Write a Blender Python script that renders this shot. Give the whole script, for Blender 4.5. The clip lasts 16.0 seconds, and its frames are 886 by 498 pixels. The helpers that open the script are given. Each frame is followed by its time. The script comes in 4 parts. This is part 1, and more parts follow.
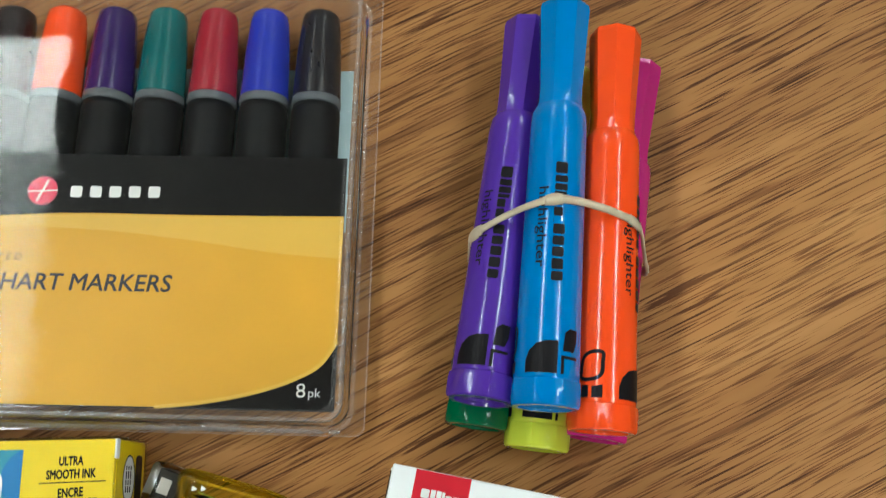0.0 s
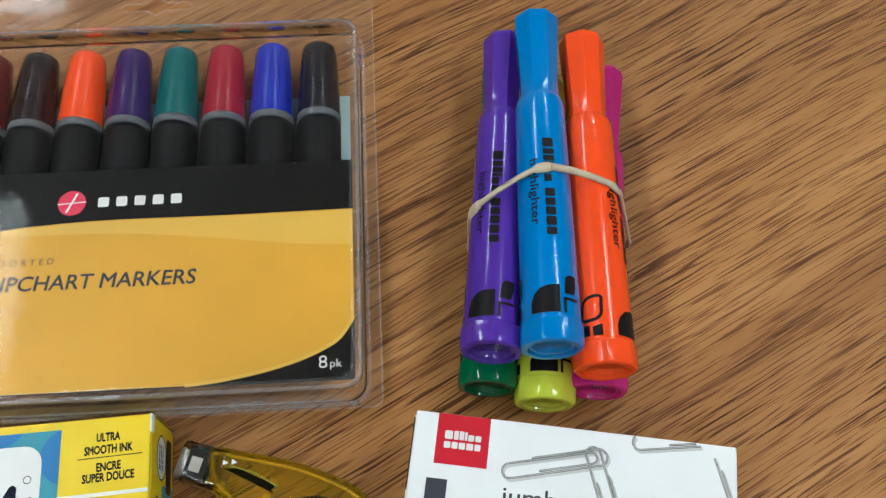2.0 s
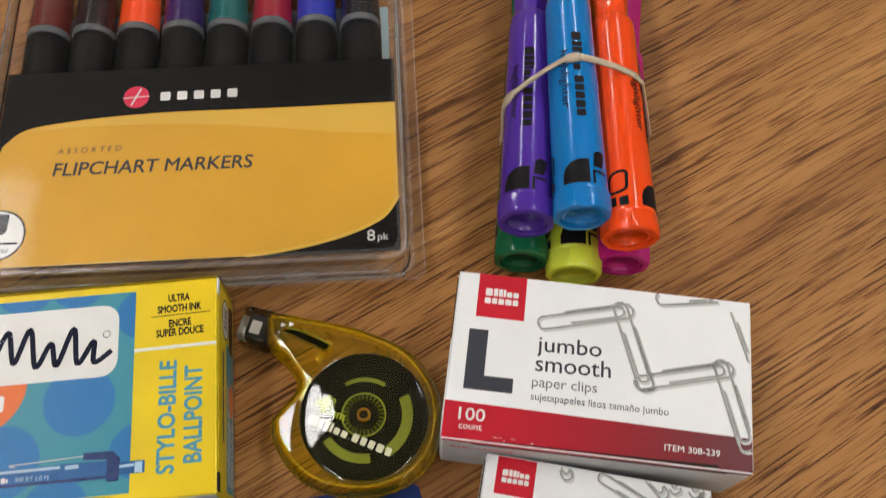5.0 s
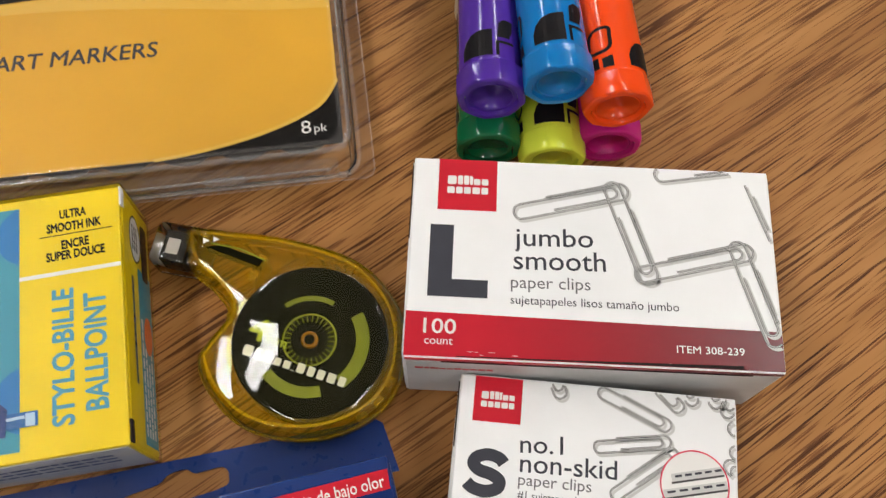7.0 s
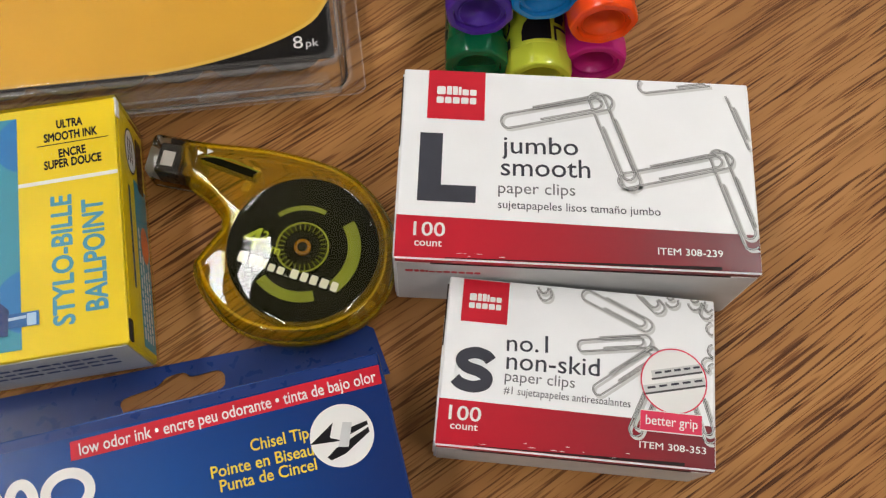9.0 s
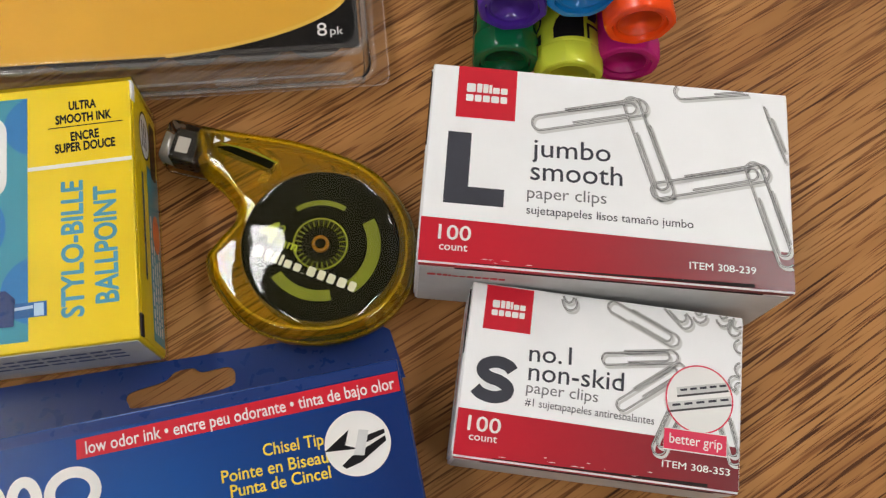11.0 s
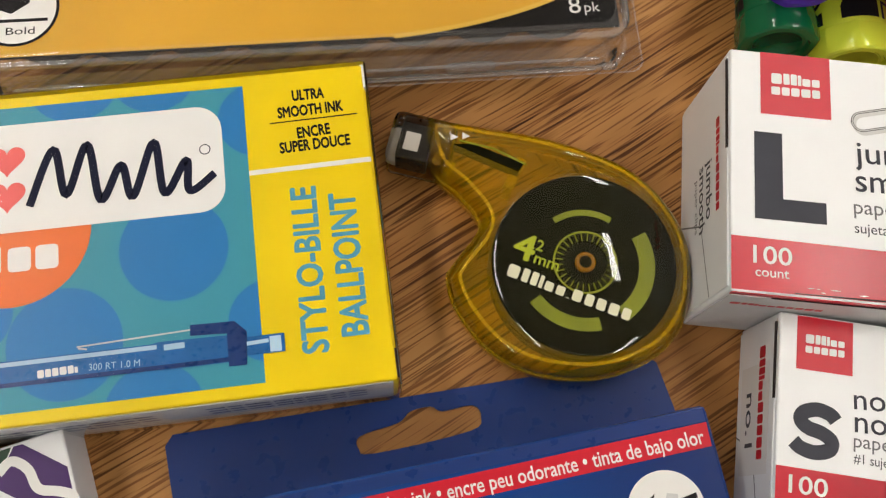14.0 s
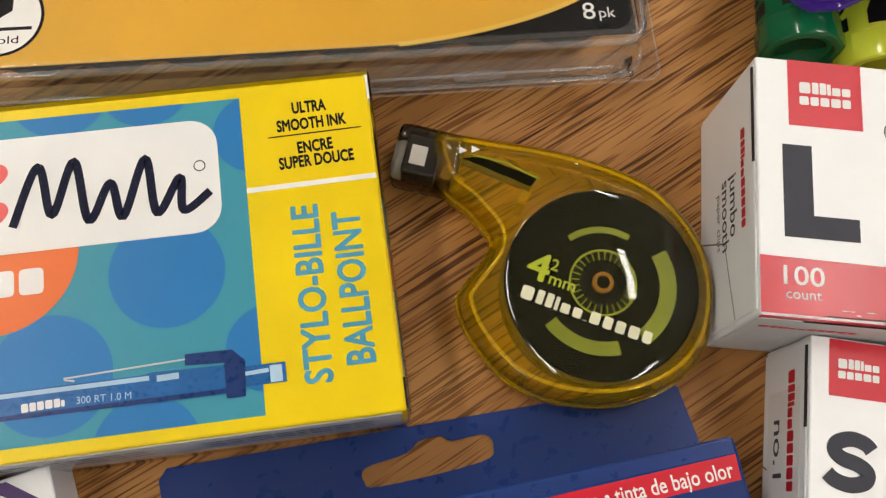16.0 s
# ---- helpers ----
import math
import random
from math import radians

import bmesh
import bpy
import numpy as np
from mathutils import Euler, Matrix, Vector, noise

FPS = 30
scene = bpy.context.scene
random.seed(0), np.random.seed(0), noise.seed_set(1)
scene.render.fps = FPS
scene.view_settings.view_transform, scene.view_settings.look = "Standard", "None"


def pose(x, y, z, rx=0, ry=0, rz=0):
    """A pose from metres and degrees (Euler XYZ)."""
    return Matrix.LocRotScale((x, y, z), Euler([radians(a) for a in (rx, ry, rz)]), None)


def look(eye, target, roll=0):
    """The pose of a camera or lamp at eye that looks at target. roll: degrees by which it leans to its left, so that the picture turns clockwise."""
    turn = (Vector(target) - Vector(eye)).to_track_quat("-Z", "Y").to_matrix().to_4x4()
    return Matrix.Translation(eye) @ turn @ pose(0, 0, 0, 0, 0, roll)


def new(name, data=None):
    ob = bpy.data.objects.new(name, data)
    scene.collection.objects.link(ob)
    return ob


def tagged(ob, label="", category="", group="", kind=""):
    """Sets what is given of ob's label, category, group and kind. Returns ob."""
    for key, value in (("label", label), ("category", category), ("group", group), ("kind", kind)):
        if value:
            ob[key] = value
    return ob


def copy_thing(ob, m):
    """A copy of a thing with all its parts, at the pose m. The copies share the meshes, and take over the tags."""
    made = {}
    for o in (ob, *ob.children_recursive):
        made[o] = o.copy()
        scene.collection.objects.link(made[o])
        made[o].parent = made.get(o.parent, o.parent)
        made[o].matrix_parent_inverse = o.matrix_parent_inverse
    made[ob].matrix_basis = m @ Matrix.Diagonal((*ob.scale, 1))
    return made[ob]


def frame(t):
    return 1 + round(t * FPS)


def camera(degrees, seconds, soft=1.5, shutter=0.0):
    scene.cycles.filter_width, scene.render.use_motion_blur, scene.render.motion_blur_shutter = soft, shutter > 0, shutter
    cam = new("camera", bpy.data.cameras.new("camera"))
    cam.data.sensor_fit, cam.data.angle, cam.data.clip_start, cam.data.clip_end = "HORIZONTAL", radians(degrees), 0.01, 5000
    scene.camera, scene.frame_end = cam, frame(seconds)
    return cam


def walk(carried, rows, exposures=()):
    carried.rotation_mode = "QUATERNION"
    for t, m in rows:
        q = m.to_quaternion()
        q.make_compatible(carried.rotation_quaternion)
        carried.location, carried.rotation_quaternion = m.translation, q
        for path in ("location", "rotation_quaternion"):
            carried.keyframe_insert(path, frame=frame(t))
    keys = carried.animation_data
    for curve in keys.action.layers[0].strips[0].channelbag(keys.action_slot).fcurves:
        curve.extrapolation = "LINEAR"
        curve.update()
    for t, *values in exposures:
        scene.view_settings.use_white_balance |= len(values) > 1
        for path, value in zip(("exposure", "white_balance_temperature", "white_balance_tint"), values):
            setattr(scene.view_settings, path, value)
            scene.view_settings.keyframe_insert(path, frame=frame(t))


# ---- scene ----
cam = camera(51.7, 16.0, 1.25, 0.5)
PATH = [
    (0, (0.039, 0.039, 0.291), (0.003, 0.55, -1.643), -3.7),
    (0.5, (0.041, 0.045, 0.296), (0.008, 0.562, -1.635), -4.1),
    (1, (0.037, 0.025, 0.292), (0.021, 0.655, -1.606), -3.2),
    (1.5, (0.026, -0.008, 0.286), (0.061, 0.762, -1.559), -1.0),
    (2, (0.022, -0.022, 0.298), (0.093, 0.801, -1.524), 1.0),
    (2.5, (0.019, -0.02, 0.307), (0.095, 0.794, -1.518), 1.8),
    (3, (0.017, -0.018, 0.305), (0.074, 0.755, -1.539), 0.7),
    (3.2, (0.02, -0.017, 0.312), (0.059, 0.748, -1.536), -0.4),
    (5.3, (0.005, -0.075, 0.305), (0.078, 0.727, -1.526), 0.8),
    (5.5, (0.008, -0.08, 0.301), (0.082, 0.696, -1.541), 0.2),
    (6, (0.008, -0.084, 0.288), (0.102, 0.671, -1.562), -0.0),
    (6.5, (0.002, -0.076, 0.267), (0.111, 0.672, -1.585), 0.4),
    (7, (0.01, -0.066, 0.25), (0.136, 0.665, -1.607), 1.7),
    (7.5, (0.011, -0.08, 0.247), (0.144, 0.611, -1.625), 2.7),
    (8, (0.009, -0.088, 0.247), (0.138, 0.574, -1.635), 2.5),
    (8.5, (0.009, -0.086, 0.249), (0.149, 0.575, -1.633), 3.2),
    (9, (0.007, -0.083, 0.251), (0.151, 0.577, -1.631), 4.1),
    (11.3, (-0.004, -0.071, 0.243), (0.159, 0.531, -1.657), 9.2),
    (11.5, (-0.008, -0.07, 0.24), (0.157, 0.544, -1.656), 9.1),
    (12, (-0.027, -0.064, 0.237), (0.147, 0.548, -1.659), 10.2),
    (12.5, (-0.039, -0.053, 0.229), (0.116, 0.553, -1.671), 8.5),
    (13, (-0.051, -0.045, 0.219), (0.115, 0.535, -1.688), 10.2),
    (13.5, (-0.059, -0.04, 0.215), (0.091, 0.505, -1.703), 10.0),
    (14, (-0.06, -0.043, 0.21), (0.092, 0.495, -1.711), 10.3),
    (14.5, (-0.058, -0.041, 0.21), (0.105, 0.503, -1.707), 10.9),
    (15, (-0.058, -0.037, 0.212), (0.094, 0.503, -1.708), 9.7),
    (15.5, (-0.059, -0.037, 0.205), (0.099, 0.502, -1.714), 10.3),
    (16, (-0.062, -0.036, 0.2), (0.103, 0.506, -1.719), 11.1),
]
EXPOSURES = [(0.0, 0.1, 5950, -5), (0.5, 0.35, 5950, -5), (1.0, 0.15, 5700, -4), (1.5, 0.05, 5650, -4), (2.0, 0.05, 5750, 0), (3.0, -0.02, 6100, 5), (5.5, -0.12, 6600, 10), (7.0, 0.05, 6600, 10), (9.0, -0.05, 6500, 10), (12.5, -0.08, 6500, 10), (14.0, 0.02, 6850, 10), (16.0, 0.05, 6850, 10)]
walk(cam, [(t, look(eye, target, roll)) for t, eye, target, roll in PATH], EXPOSURES)


# ---- light: a closed classroom with ceiling troffers ----
world = bpy.data.worlds.new("room_world")
scene.world = world
world.use_nodes = True
world.node_tree.nodes["Background"].inputs["Color"].default_value = (1.0, 0.95, 0.88, 1)
world.node_tree.nodes["Background"].inputs["Strength"].default_value = 0.05
LIGHT = 20.5


# ---- materials ----
def base_material(name):
    m = bpy.data.materials.new(name)
    m.use_nodes = True
    nt = m.node_tree
    return m, nt, nt.nodes["Principled BSDF"]


def node(nt, kind, **values):
    n = nt.nodes.new(kind)
    for key, value in values.items():
        n.inputs[key].default_value = value
    return n


def ramp(nt, fac, stops):
    n = nt.nodes.new("ShaderNodeValToRGB")
    while len(n.color_ramp.elements) < len(stops):
        n.color_ramp.elements.new(0.5)
    for e, (p, c) in zip(n.color_ramp.elements, stops):
        e.position, e.color = p, (*c, 1)
    nt.links.new(fac, n.inputs[0])
    return n.outputs[0]


def coords(nt, scale=(1, 1, 1), turn=0.0):
    tc = nt.nodes.new("ShaderNodeTexCoord")
    mp = nt.nodes.new("ShaderNodeMapping")
    mp.inputs["Rotation"].default_value = (0, 0, radians(turn))
    mp.inputs["Scale"].default_value = scale
    nt.links.new(tc.outputs["Object"], mp.inputs[0])
    return mp.outputs[0]


def surface(name, color, rough=0.4, vary=0.08, scale=60.0, bump=0.02, fine=900.0, coat=0.0, metal=0.0, sub=0.0, grain=0.05, spec=0.3):
    """A painted, printed or moulded surface: colour that drifts a little, fine relief, uneven gloss."""
    m, nt, p = base_material(name)
    uv = coords(nt)
    n1 = node(nt, "ShaderNodeTexNoise", Scale=scale, Detail=4.0)
    n2 = node(nt, "ShaderNodeTexNoise", Scale=fine, Detail=3.0)
    nt.links.new(uv, n1.inputs["Vector"]), nt.links.new(uv, n2.inputs["Vector"])
    lo = tuple(c * (1 - vary) for c in color)
    hi = tuple(min(1, c * (1 + vary)) for c in color)
    c = ramp(nt, n1.outputs[0], [(0.3, lo), (0.7, hi)])
    nt.links.new(c, p.inputs["Base Color"])
    r = ramp(nt, n2.outputs[0], [(0.3, (max(0, rough - grain),) * 3), (0.7, (min(1, rough + grain),) * 3)])
    nt.links.new(r, p.inputs["Roughness"])
    b = node(nt, "ShaderNodeBump", Strength=bump, Distance=0.00004)
    nt.links.new(n2.outputs[0], b.inputs["Height"]), nt.links.new(b.outputs[0], p.inputs["Normal"])
    p.inputs["Coat Weight"].default_value, p.inputs["Coat Roughness"].default_value = coat, 0.12
    p.inputs["Metallic"].default_value = metal
    p.inputs["Specular IOR Level"].default_value = spec
    if sub:
        p.inputs["Subsurface Weight"].default_value = sub
        p.inputs["Subsurface Radius"].default_value = (0.002, 0.002, 0.002)
    return m


def clear_plastic(name, tint, rough=0.04, gloss=1.0, ior=1.45, bump=0.05, scale=70.0, cloudy=0.0, body=(1, 1, 1)):
    """Thin see-through plastic: tinted, with mirror-like gloss on slightly wavy skin."""
    m, nt, p = base_material(name)
    nt.nodes.remove(p)
    t = node(nt, "ShaderNodeBsdfTransparent", Color=(*tint, 1))
    g = node(nt, "ShaderNodeBsdfGlossy", Roughness=rough, Color=(gloss, gloss, gloss, 1))
    f = node(nt, "ShaderNodeFresnel", IOR=ior)
    n1 = node(nt, "ShaderNodeTexNoise", Scale=scale, Detail=2.0)
    nt.links.new(coords(nt), n1.inputs["Vector"])
    b = node(nt, "ShaderNodeBump", Strength=bump, Distance=0.002)
    nt.links.new(n1.outputs[0], b.inputs["Height"])
    nt.links.new(b.outputs[0], g.inputs["Normal"]), nt.links.new(b.outputs[0], f.inputs["Normal"])
    inside = nt.nodes.new("ShaderNodeMixShader")
    inside.inputs[0].default_value = cloudy
    d = node(nt, "ShaderNodeBsdfDiffuse", Color=(*body, 1))
    nt.links.new(t.outputs[0], inside.inputs[1]), nt.links.new(d.outputs[0], inside.inputs[2])
    mix = nt.nodes.new("ShaderNodeMixShader")
    nt.links.new(f.outputs[0], mix.inputs[0])
    nt.links.new(inside.outputs[0], mix.inputs[1]), nt.links.new(g.outputs[0], mix.inputs[2])
    nt.links.new(mix.outputs[0], nt.nodes["Material Output"].inputs[0])
    return m


def oak_laminate():
    m, nt, p = base_material("oak_laminate")
    flat = coords(nt, (1, 1, 1), -27.0)
    bend = node(nt, "ShaderNodeTexNoise", Scale=5.0, Detail=2.0)
    nt.links.new(flat, bend.inputs["Vector"])
    # the grain bows slowly across the board
    shift = nt.nodes.new("ShaderNodeVectorMath")
    shift.operation = "MULTIPLY_ADD"
    shift.inputs[1].default_value = (0.0, 0.014, 0.0)
    nt.links.new(bend.outputs["Color"], shift.inputs[0]), nt.links.new(flat, shift.inputs[2])

    def stretched(sx, sy, detail, rough=0.5):
        s = nt.nodes.new("ShaderNodeVectorMath")
        s.operation = "MULTIPLY"
        s.inputs[1].default_value = (sx, sy, 1)
        nt.links.new(shift.outputs[0], s.inputs[0])
        n = node(nt, "ShaderNodeTexNoise", Scale=1.0, Detail=detail, Roughness=rough)
        nt.links.new(s.outputs[0], n.inputs["Vector"])
        return n.outputs[0]

    broad = ramp(nt, stretched(5, 70, 3.0), [(0.3, (0.275, 0.120, 0.036)), (0.5, (0.36, 0.166, 0.052)), (0.72, (0.43, 0.212, 0.074))])
    pores = ramp(nt, stretched(30, 950, 2.0, 0.5), [(0.37, (0.26, 0.19, 0.15)), (0.43, (1, 1, 1))])
    rings = ramp(nt, stretched(9, 260, 3.0, 0.6), [(0.32, (0.46, 0.37, 0.30)), (0.42, (1, 1, 1))])
    fibre = ramp(nt, stretched(45, 1700, 1.0), [(0.37, (0.50, 0.42, 0.36)), (0.45, (1, 1, 1))])
    across = nt.nodes.new("ShaderNodeSeparateXYZ")
    nt.links.new(flat, across.inputs[0])
    leaf = nt.nodes.new("ShaderNodeMapRange")
    leaf.inputs[1].default_value, leaf.inputs[2].default_value = -0.11, 0.10
    nt.links.new(across.outputs[1], leaf.inputs[0])
    # veneer tone across the board; the palest band also paints light between the cartons
    veneer_light = ramp(nt, leaf.outputs[0], [(0.0, (1.14, 1.14, 1.12)), (0.48, (0.98, 0.96, 0.94)), (0.68, (1.20, 1.22, 1.18)), (1.0, (0.94, 0.93, 0.92))])
    patches = ramp(nt, stretched(7, 30, 2.0), [(0.36, (0.45, 0.45, 0.45)), (0.6, (1, 1, 1))])
    out = broad
    for layer, amount in ((veneer_light, 1.0), (rings, 0.8), (pores, patches), (fibre, 1.0)):
        mix = nt.nodes.new("ShaderNodeMix")
        mix.data_type, mix.blend_type = "RGBA", "MULTIPLY"
        if isinstance(amount, float):
            mix.inputs["Factor"].default_value = amount
        else:
            nt.links.new(amount, mix.inputs["Factor"])
        nt.links.new(out, mix.inputs[6]), nt.links.new(layer, mix.inputs[7])
        out = mix.outputs[2]
    nt.links.new(out, p.inputs["Base Color"])
    p.inputs["Roughness"].default_value = 0.5
    p.inputs["Specular IOR Level"].default_value = 0.18
    b = node(nt, "ShaderNodeBump", Strength=0.14, Distance=0.0004)
    nt.links.new(pores, b.inputs["Height"]), nt.links.new(b.outputs[0], p.inputs["Normal"])
    return m


def gradient_colour(name, axis, stops, rough, coat, centre=(0, 0)):
    """Colour that runs along x, or outwards from a centre, in the thing's own axes."""
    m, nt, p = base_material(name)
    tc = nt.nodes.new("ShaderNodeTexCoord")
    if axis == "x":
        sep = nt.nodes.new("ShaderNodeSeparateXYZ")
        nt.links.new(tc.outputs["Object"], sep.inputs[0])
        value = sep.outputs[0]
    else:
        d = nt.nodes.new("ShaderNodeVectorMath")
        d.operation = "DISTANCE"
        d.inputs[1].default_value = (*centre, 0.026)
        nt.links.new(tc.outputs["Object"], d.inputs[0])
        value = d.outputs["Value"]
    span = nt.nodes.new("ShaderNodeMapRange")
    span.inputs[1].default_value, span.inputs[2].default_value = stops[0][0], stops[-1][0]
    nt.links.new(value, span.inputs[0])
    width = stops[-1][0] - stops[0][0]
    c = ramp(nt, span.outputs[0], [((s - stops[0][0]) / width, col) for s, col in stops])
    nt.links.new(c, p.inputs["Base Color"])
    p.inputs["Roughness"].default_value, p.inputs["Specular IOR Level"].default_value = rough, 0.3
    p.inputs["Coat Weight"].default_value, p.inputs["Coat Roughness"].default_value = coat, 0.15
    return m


def glow(name, color, strength):
    m, nt, p = base_material(name)
    p.inputs["Base Color"].default_value = (0.8, 0.8, 0.8, 1)
    p.inputs["Emission Color"].default_value = (*color, 1)
    p.inputs["Emission Strength"].default_value = strength
    return m


OAK = oak_laminate()
WALL_PAINT = surface("wall_paint", (0.74, 0.71, 0.66), 0.7, 0.04, 3.0, 0.1, 200.0)
CEILING_TILE = surface("ceiling_tile", (0.86, 0.85, 0.83), 0.85, 0.05, 8.0, 0.3, 150.0)
FLOOR_VINYL = surface("floor_vinyl", (0.50, 0.47, 0.42), 0.4, 0.1, 6.0, 0.05, 90.0)
STEEL = surface("grey_steel", (0.35, 0.35, 0.36), 0.4, 0.05, 20.0, metal=0.8)
DIFFUSER = glow("lamp_diffuser", (1.0, 0.975, 0.945), LIGHT)

CARD_WHITE = surface("white_carton", (0.87, 0.88, 0.89), 0.36, 0.025, 45.0, 0.04, 700.0)
CARD_GREY = surface("grey_carton", (0.60, 0.60, 0.60), 0.6, 0.08, 90.0, 0.15, 900.0)
CARD_WORN = surface("worn_carton_edge", (0.70, 0.66, 0.63), 0.7, 0.2, 300.0, 0.3, 1500.0)
SLOT_DARK = surface("carton_slot", (0.02, 0.012, 0.012), 0.8, 0.1)
RED_INK = surface("red_print", (0.60, 0.012, 0.030), 0.33, 0.06, 50.0, 0.04, 700.0)
BAND_RED = gradient_colour("red_band_print", "x", [(-0.030, (0.55, 0.012, 0.030)), (0.0, (0.36, 0.010, 0.024)), (0.018, (0.24, 0.008, 0.018)), (0.040, (0.13, 0.006, 0.013))], 0.3, 0.2)
PINK_INK = surface("pink_red_print", (0.72, 0.03, 0.09), 0.35, 0.05)
CHARCOAL = surface("charcoal_print", (0.052, 0.054, 0.068), 0.45, 0.08, 80.0, spec=0.15)
GREY_INK = surface("grey_print", (0.16, 0.16, 0.17), 0.4, 0.08)
WIRE_DARK = surface("drawn_wire_dark", (0.06, 0.06, 0.06), 0.4, 0.12)
WIRE_LIGHT = surface("drawn_wire_light", (0.58, 0.58, 0.57), 0.4, 0.12)
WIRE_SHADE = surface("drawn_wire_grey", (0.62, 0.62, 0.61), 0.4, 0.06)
WHITE_INK = surface("white_print", (0.80, 0.79, 0.77), 0.38, 0.03)
YELLOW_CARD = surface("yellow_carton", (0.82, 0.60, 0.006), 0.34, 0.05, 50.0, 0.04, 700.0)
YELLOW_LETTER = surface("yellow_print", (0.80, 0.62, 0.05), 0.35, 0.05)
BLACK_INK = surface("black_print", (0.010, 0.009, 0.011), 0.45, 0.2, spec=0.12)
SKY_INK = surface("blue_letter_print", (0.075, 0.31, 0.46), 0.36, 0.05)
TEAL_INK = surface("teal_print", (0.045, 0.29, 0.38), 0.34, 0.03, 55.0)
BLUE_INK = surface("mid_blue_print", (0.018, 0.19, 0.46), 0.34, 0.03, 60.0)
ORANGE_INK = surface("orange_print", (0.78, 0.17, 0.035), 0.34, 0.05)
CORAL_INK = surface("coral_print", (0.80, 0.13, 0.12), 0.34, 0.05)
NAVY_STROKE = surface("navy_stroke_print", (0.010, 0.012, 0.032), 0.45, 0.1, spec=0.1)
PEN_BLUE = surface("pen_picture_blue", (0.012, 0.12, 0.34), 0.3, 0.15, 120.0)
PEN_NAVY = surface("pen_picture_navy", (0.008, 0.035, 0.15), 0.3, 0.15, 120.0)
PEN_SHINE = surface("pen_picture_shine", (0.42, 0.60, 0.74), 0.3, 0.1)
NAVY_CARD = surface("navy_carton", (0.010, 0.037, 0.180), 0.28, 0.04, 12.0, 0.0, 300.0, coat=0.3, grain=0.01)
# the glow round its centre is put into the colour, running out to navy
ROYAL_CARD = gradient_colour("royal_blue_glow", "r", [(0.0, (0.008, 0.095, 0.36)), (0.03, (0.006, 0.055, 0.25)), (0.065, (0.005, 0.026, 0.145)), (0.12, (0.004, 0.019, 0.115))], 0.26, 0.18, (-0.070, -0.032))
GOLD_CARD = surface("golden_yellow_card", (0.66, 0.365, 0.034), 0.40, 0.06, 25.0, 0.05, 500.0)
GOLD_LIGHT = surface("pale_gold_card", (0.70, 0.44, 0.075), 0.40, 0.05, 25.0, 0.05, 500.0)
BLACK_CARD = surface("black_card", (0.008, 0.007, 0.007), 0.45, 0.2, 60.0, 0.05, 500.0, spec=0.12)
LABEL_BLUE = surface("pale_blue_backing", (0.42, 0.55, 0.58), 0.5, 0.05)
RUBBER = surface("natural_rubber", (0.60, 0.50, 0.36), 0.5, 0.08, 200.0, 0.1)
TIP_BLACK = surface("black_plastic", (0.016, 0.015, 0.014), 0.3, 0.15)
DISC_BLACK = surface("olive_black_plastic", (0.006, 0.006, 0.002), 0.2, 0.25, 60.0, 0.0, 300.0, spec=0.08, grain=0.0)
OLIVE = surface("olive_plastic", (0.28, 0.31, 0.022), 0.3, 0.1)
LIME_INK = surface("lime_print", (0.45, 0.52, 0.035), 0.35, 0.06)
OLIVE_DIM = surface("dim_olive_window", (0.22, 0.25, 0.018), 0.4, 0.15, 90.0)
AMBER_SOLID = surface("amber_core", (0.30, 0.13, 0.008), 0.2, 0.2, 200.0)
GREY_RING = surface("grey_plastic_ring", (0.13, 0.14, 0.15), 0.25, 0.1)
BARREL = surface("charcoal_barrel", (0.008, 0.008, 0.009), 0.5, 0.15, 60.0, spec=0.15)
PURPLE_INK = surface("purple_print", (0.055, 0.012, 0.12), 0.35, 0.08)
GREEN_INK = surface("dark_green_print", (0.010, 0.045, 0.022), 0.4, 0.1)
# the blister plastics' cloudy white paints in light caught by edges and walls
CLEAR = clear_plastic("clear_blister", (0.985, 0.985, 0.98), 0.04, 1.0, 1.3, 0.06, 40.0, 0.05, (0.88, 0.84, 0.82))
CLEAR_EDGE = clear_plastic("clear_blister_edge", (0.96, 0.96, 0.97), 0.06, 1.0, 1.6, 0.1, 60.0, 0.13, (0.90, 0.89, 0.89))
CLEAR_TOP = clear_plastic("clear_blister_top", (0.985, 0.985, 0.98), 0.03, 1.0, 1.36, 0.10, 22.0)
CLEAR_FRONT = clear_plastic("clear_blister_front", (0.985, 0.985, 0.98), 0.06, 1.0, 1.18, 0.06, 18.0)
CLEAR_DOME = clear_plastic("clear_dome", (0.97, 0.95, 0.72), 0.035, 1.0, 1.5, 0.03, 60.0)
CLEAR_WALL = clear_plastic("clear_blister_wall", (0.97, 0.965, 0.965), 0.05, 1.0, 1.5, 0.25, 60.0, 0.16, (0.80, 0.72, 0.68))
CLEAR_SHEET = clear_plastic("clear_sheet", (0.985, 0.98, 0.98), 0.08, 0.9, 1.3, 0.15, 40.0, 0.03, (0.80, 0.72, 0.68))
FILM = clear_plastic("shrink_film", (0.99, 0.99, 0.99), 0.06, 0.8, 1.13, 0.12, 50.0)
# golden diffuse share imitates light glowing through the amber
AMBER = clear_plastic("amber_plastic", (1.0, 0.88, 0.26), 0.03, 1.0, 1.5, 0.05, 60.0, 0.10, (1.0, 0.60, 0.002))
AMBER_DEEP = clear_plastic("amber_plastic_rib", (1.0, 0.84, 0.16), 0.05, 1.0, 1.5, 0.1, 150.0, 0.30, (1.0, 0.60, 0.002))
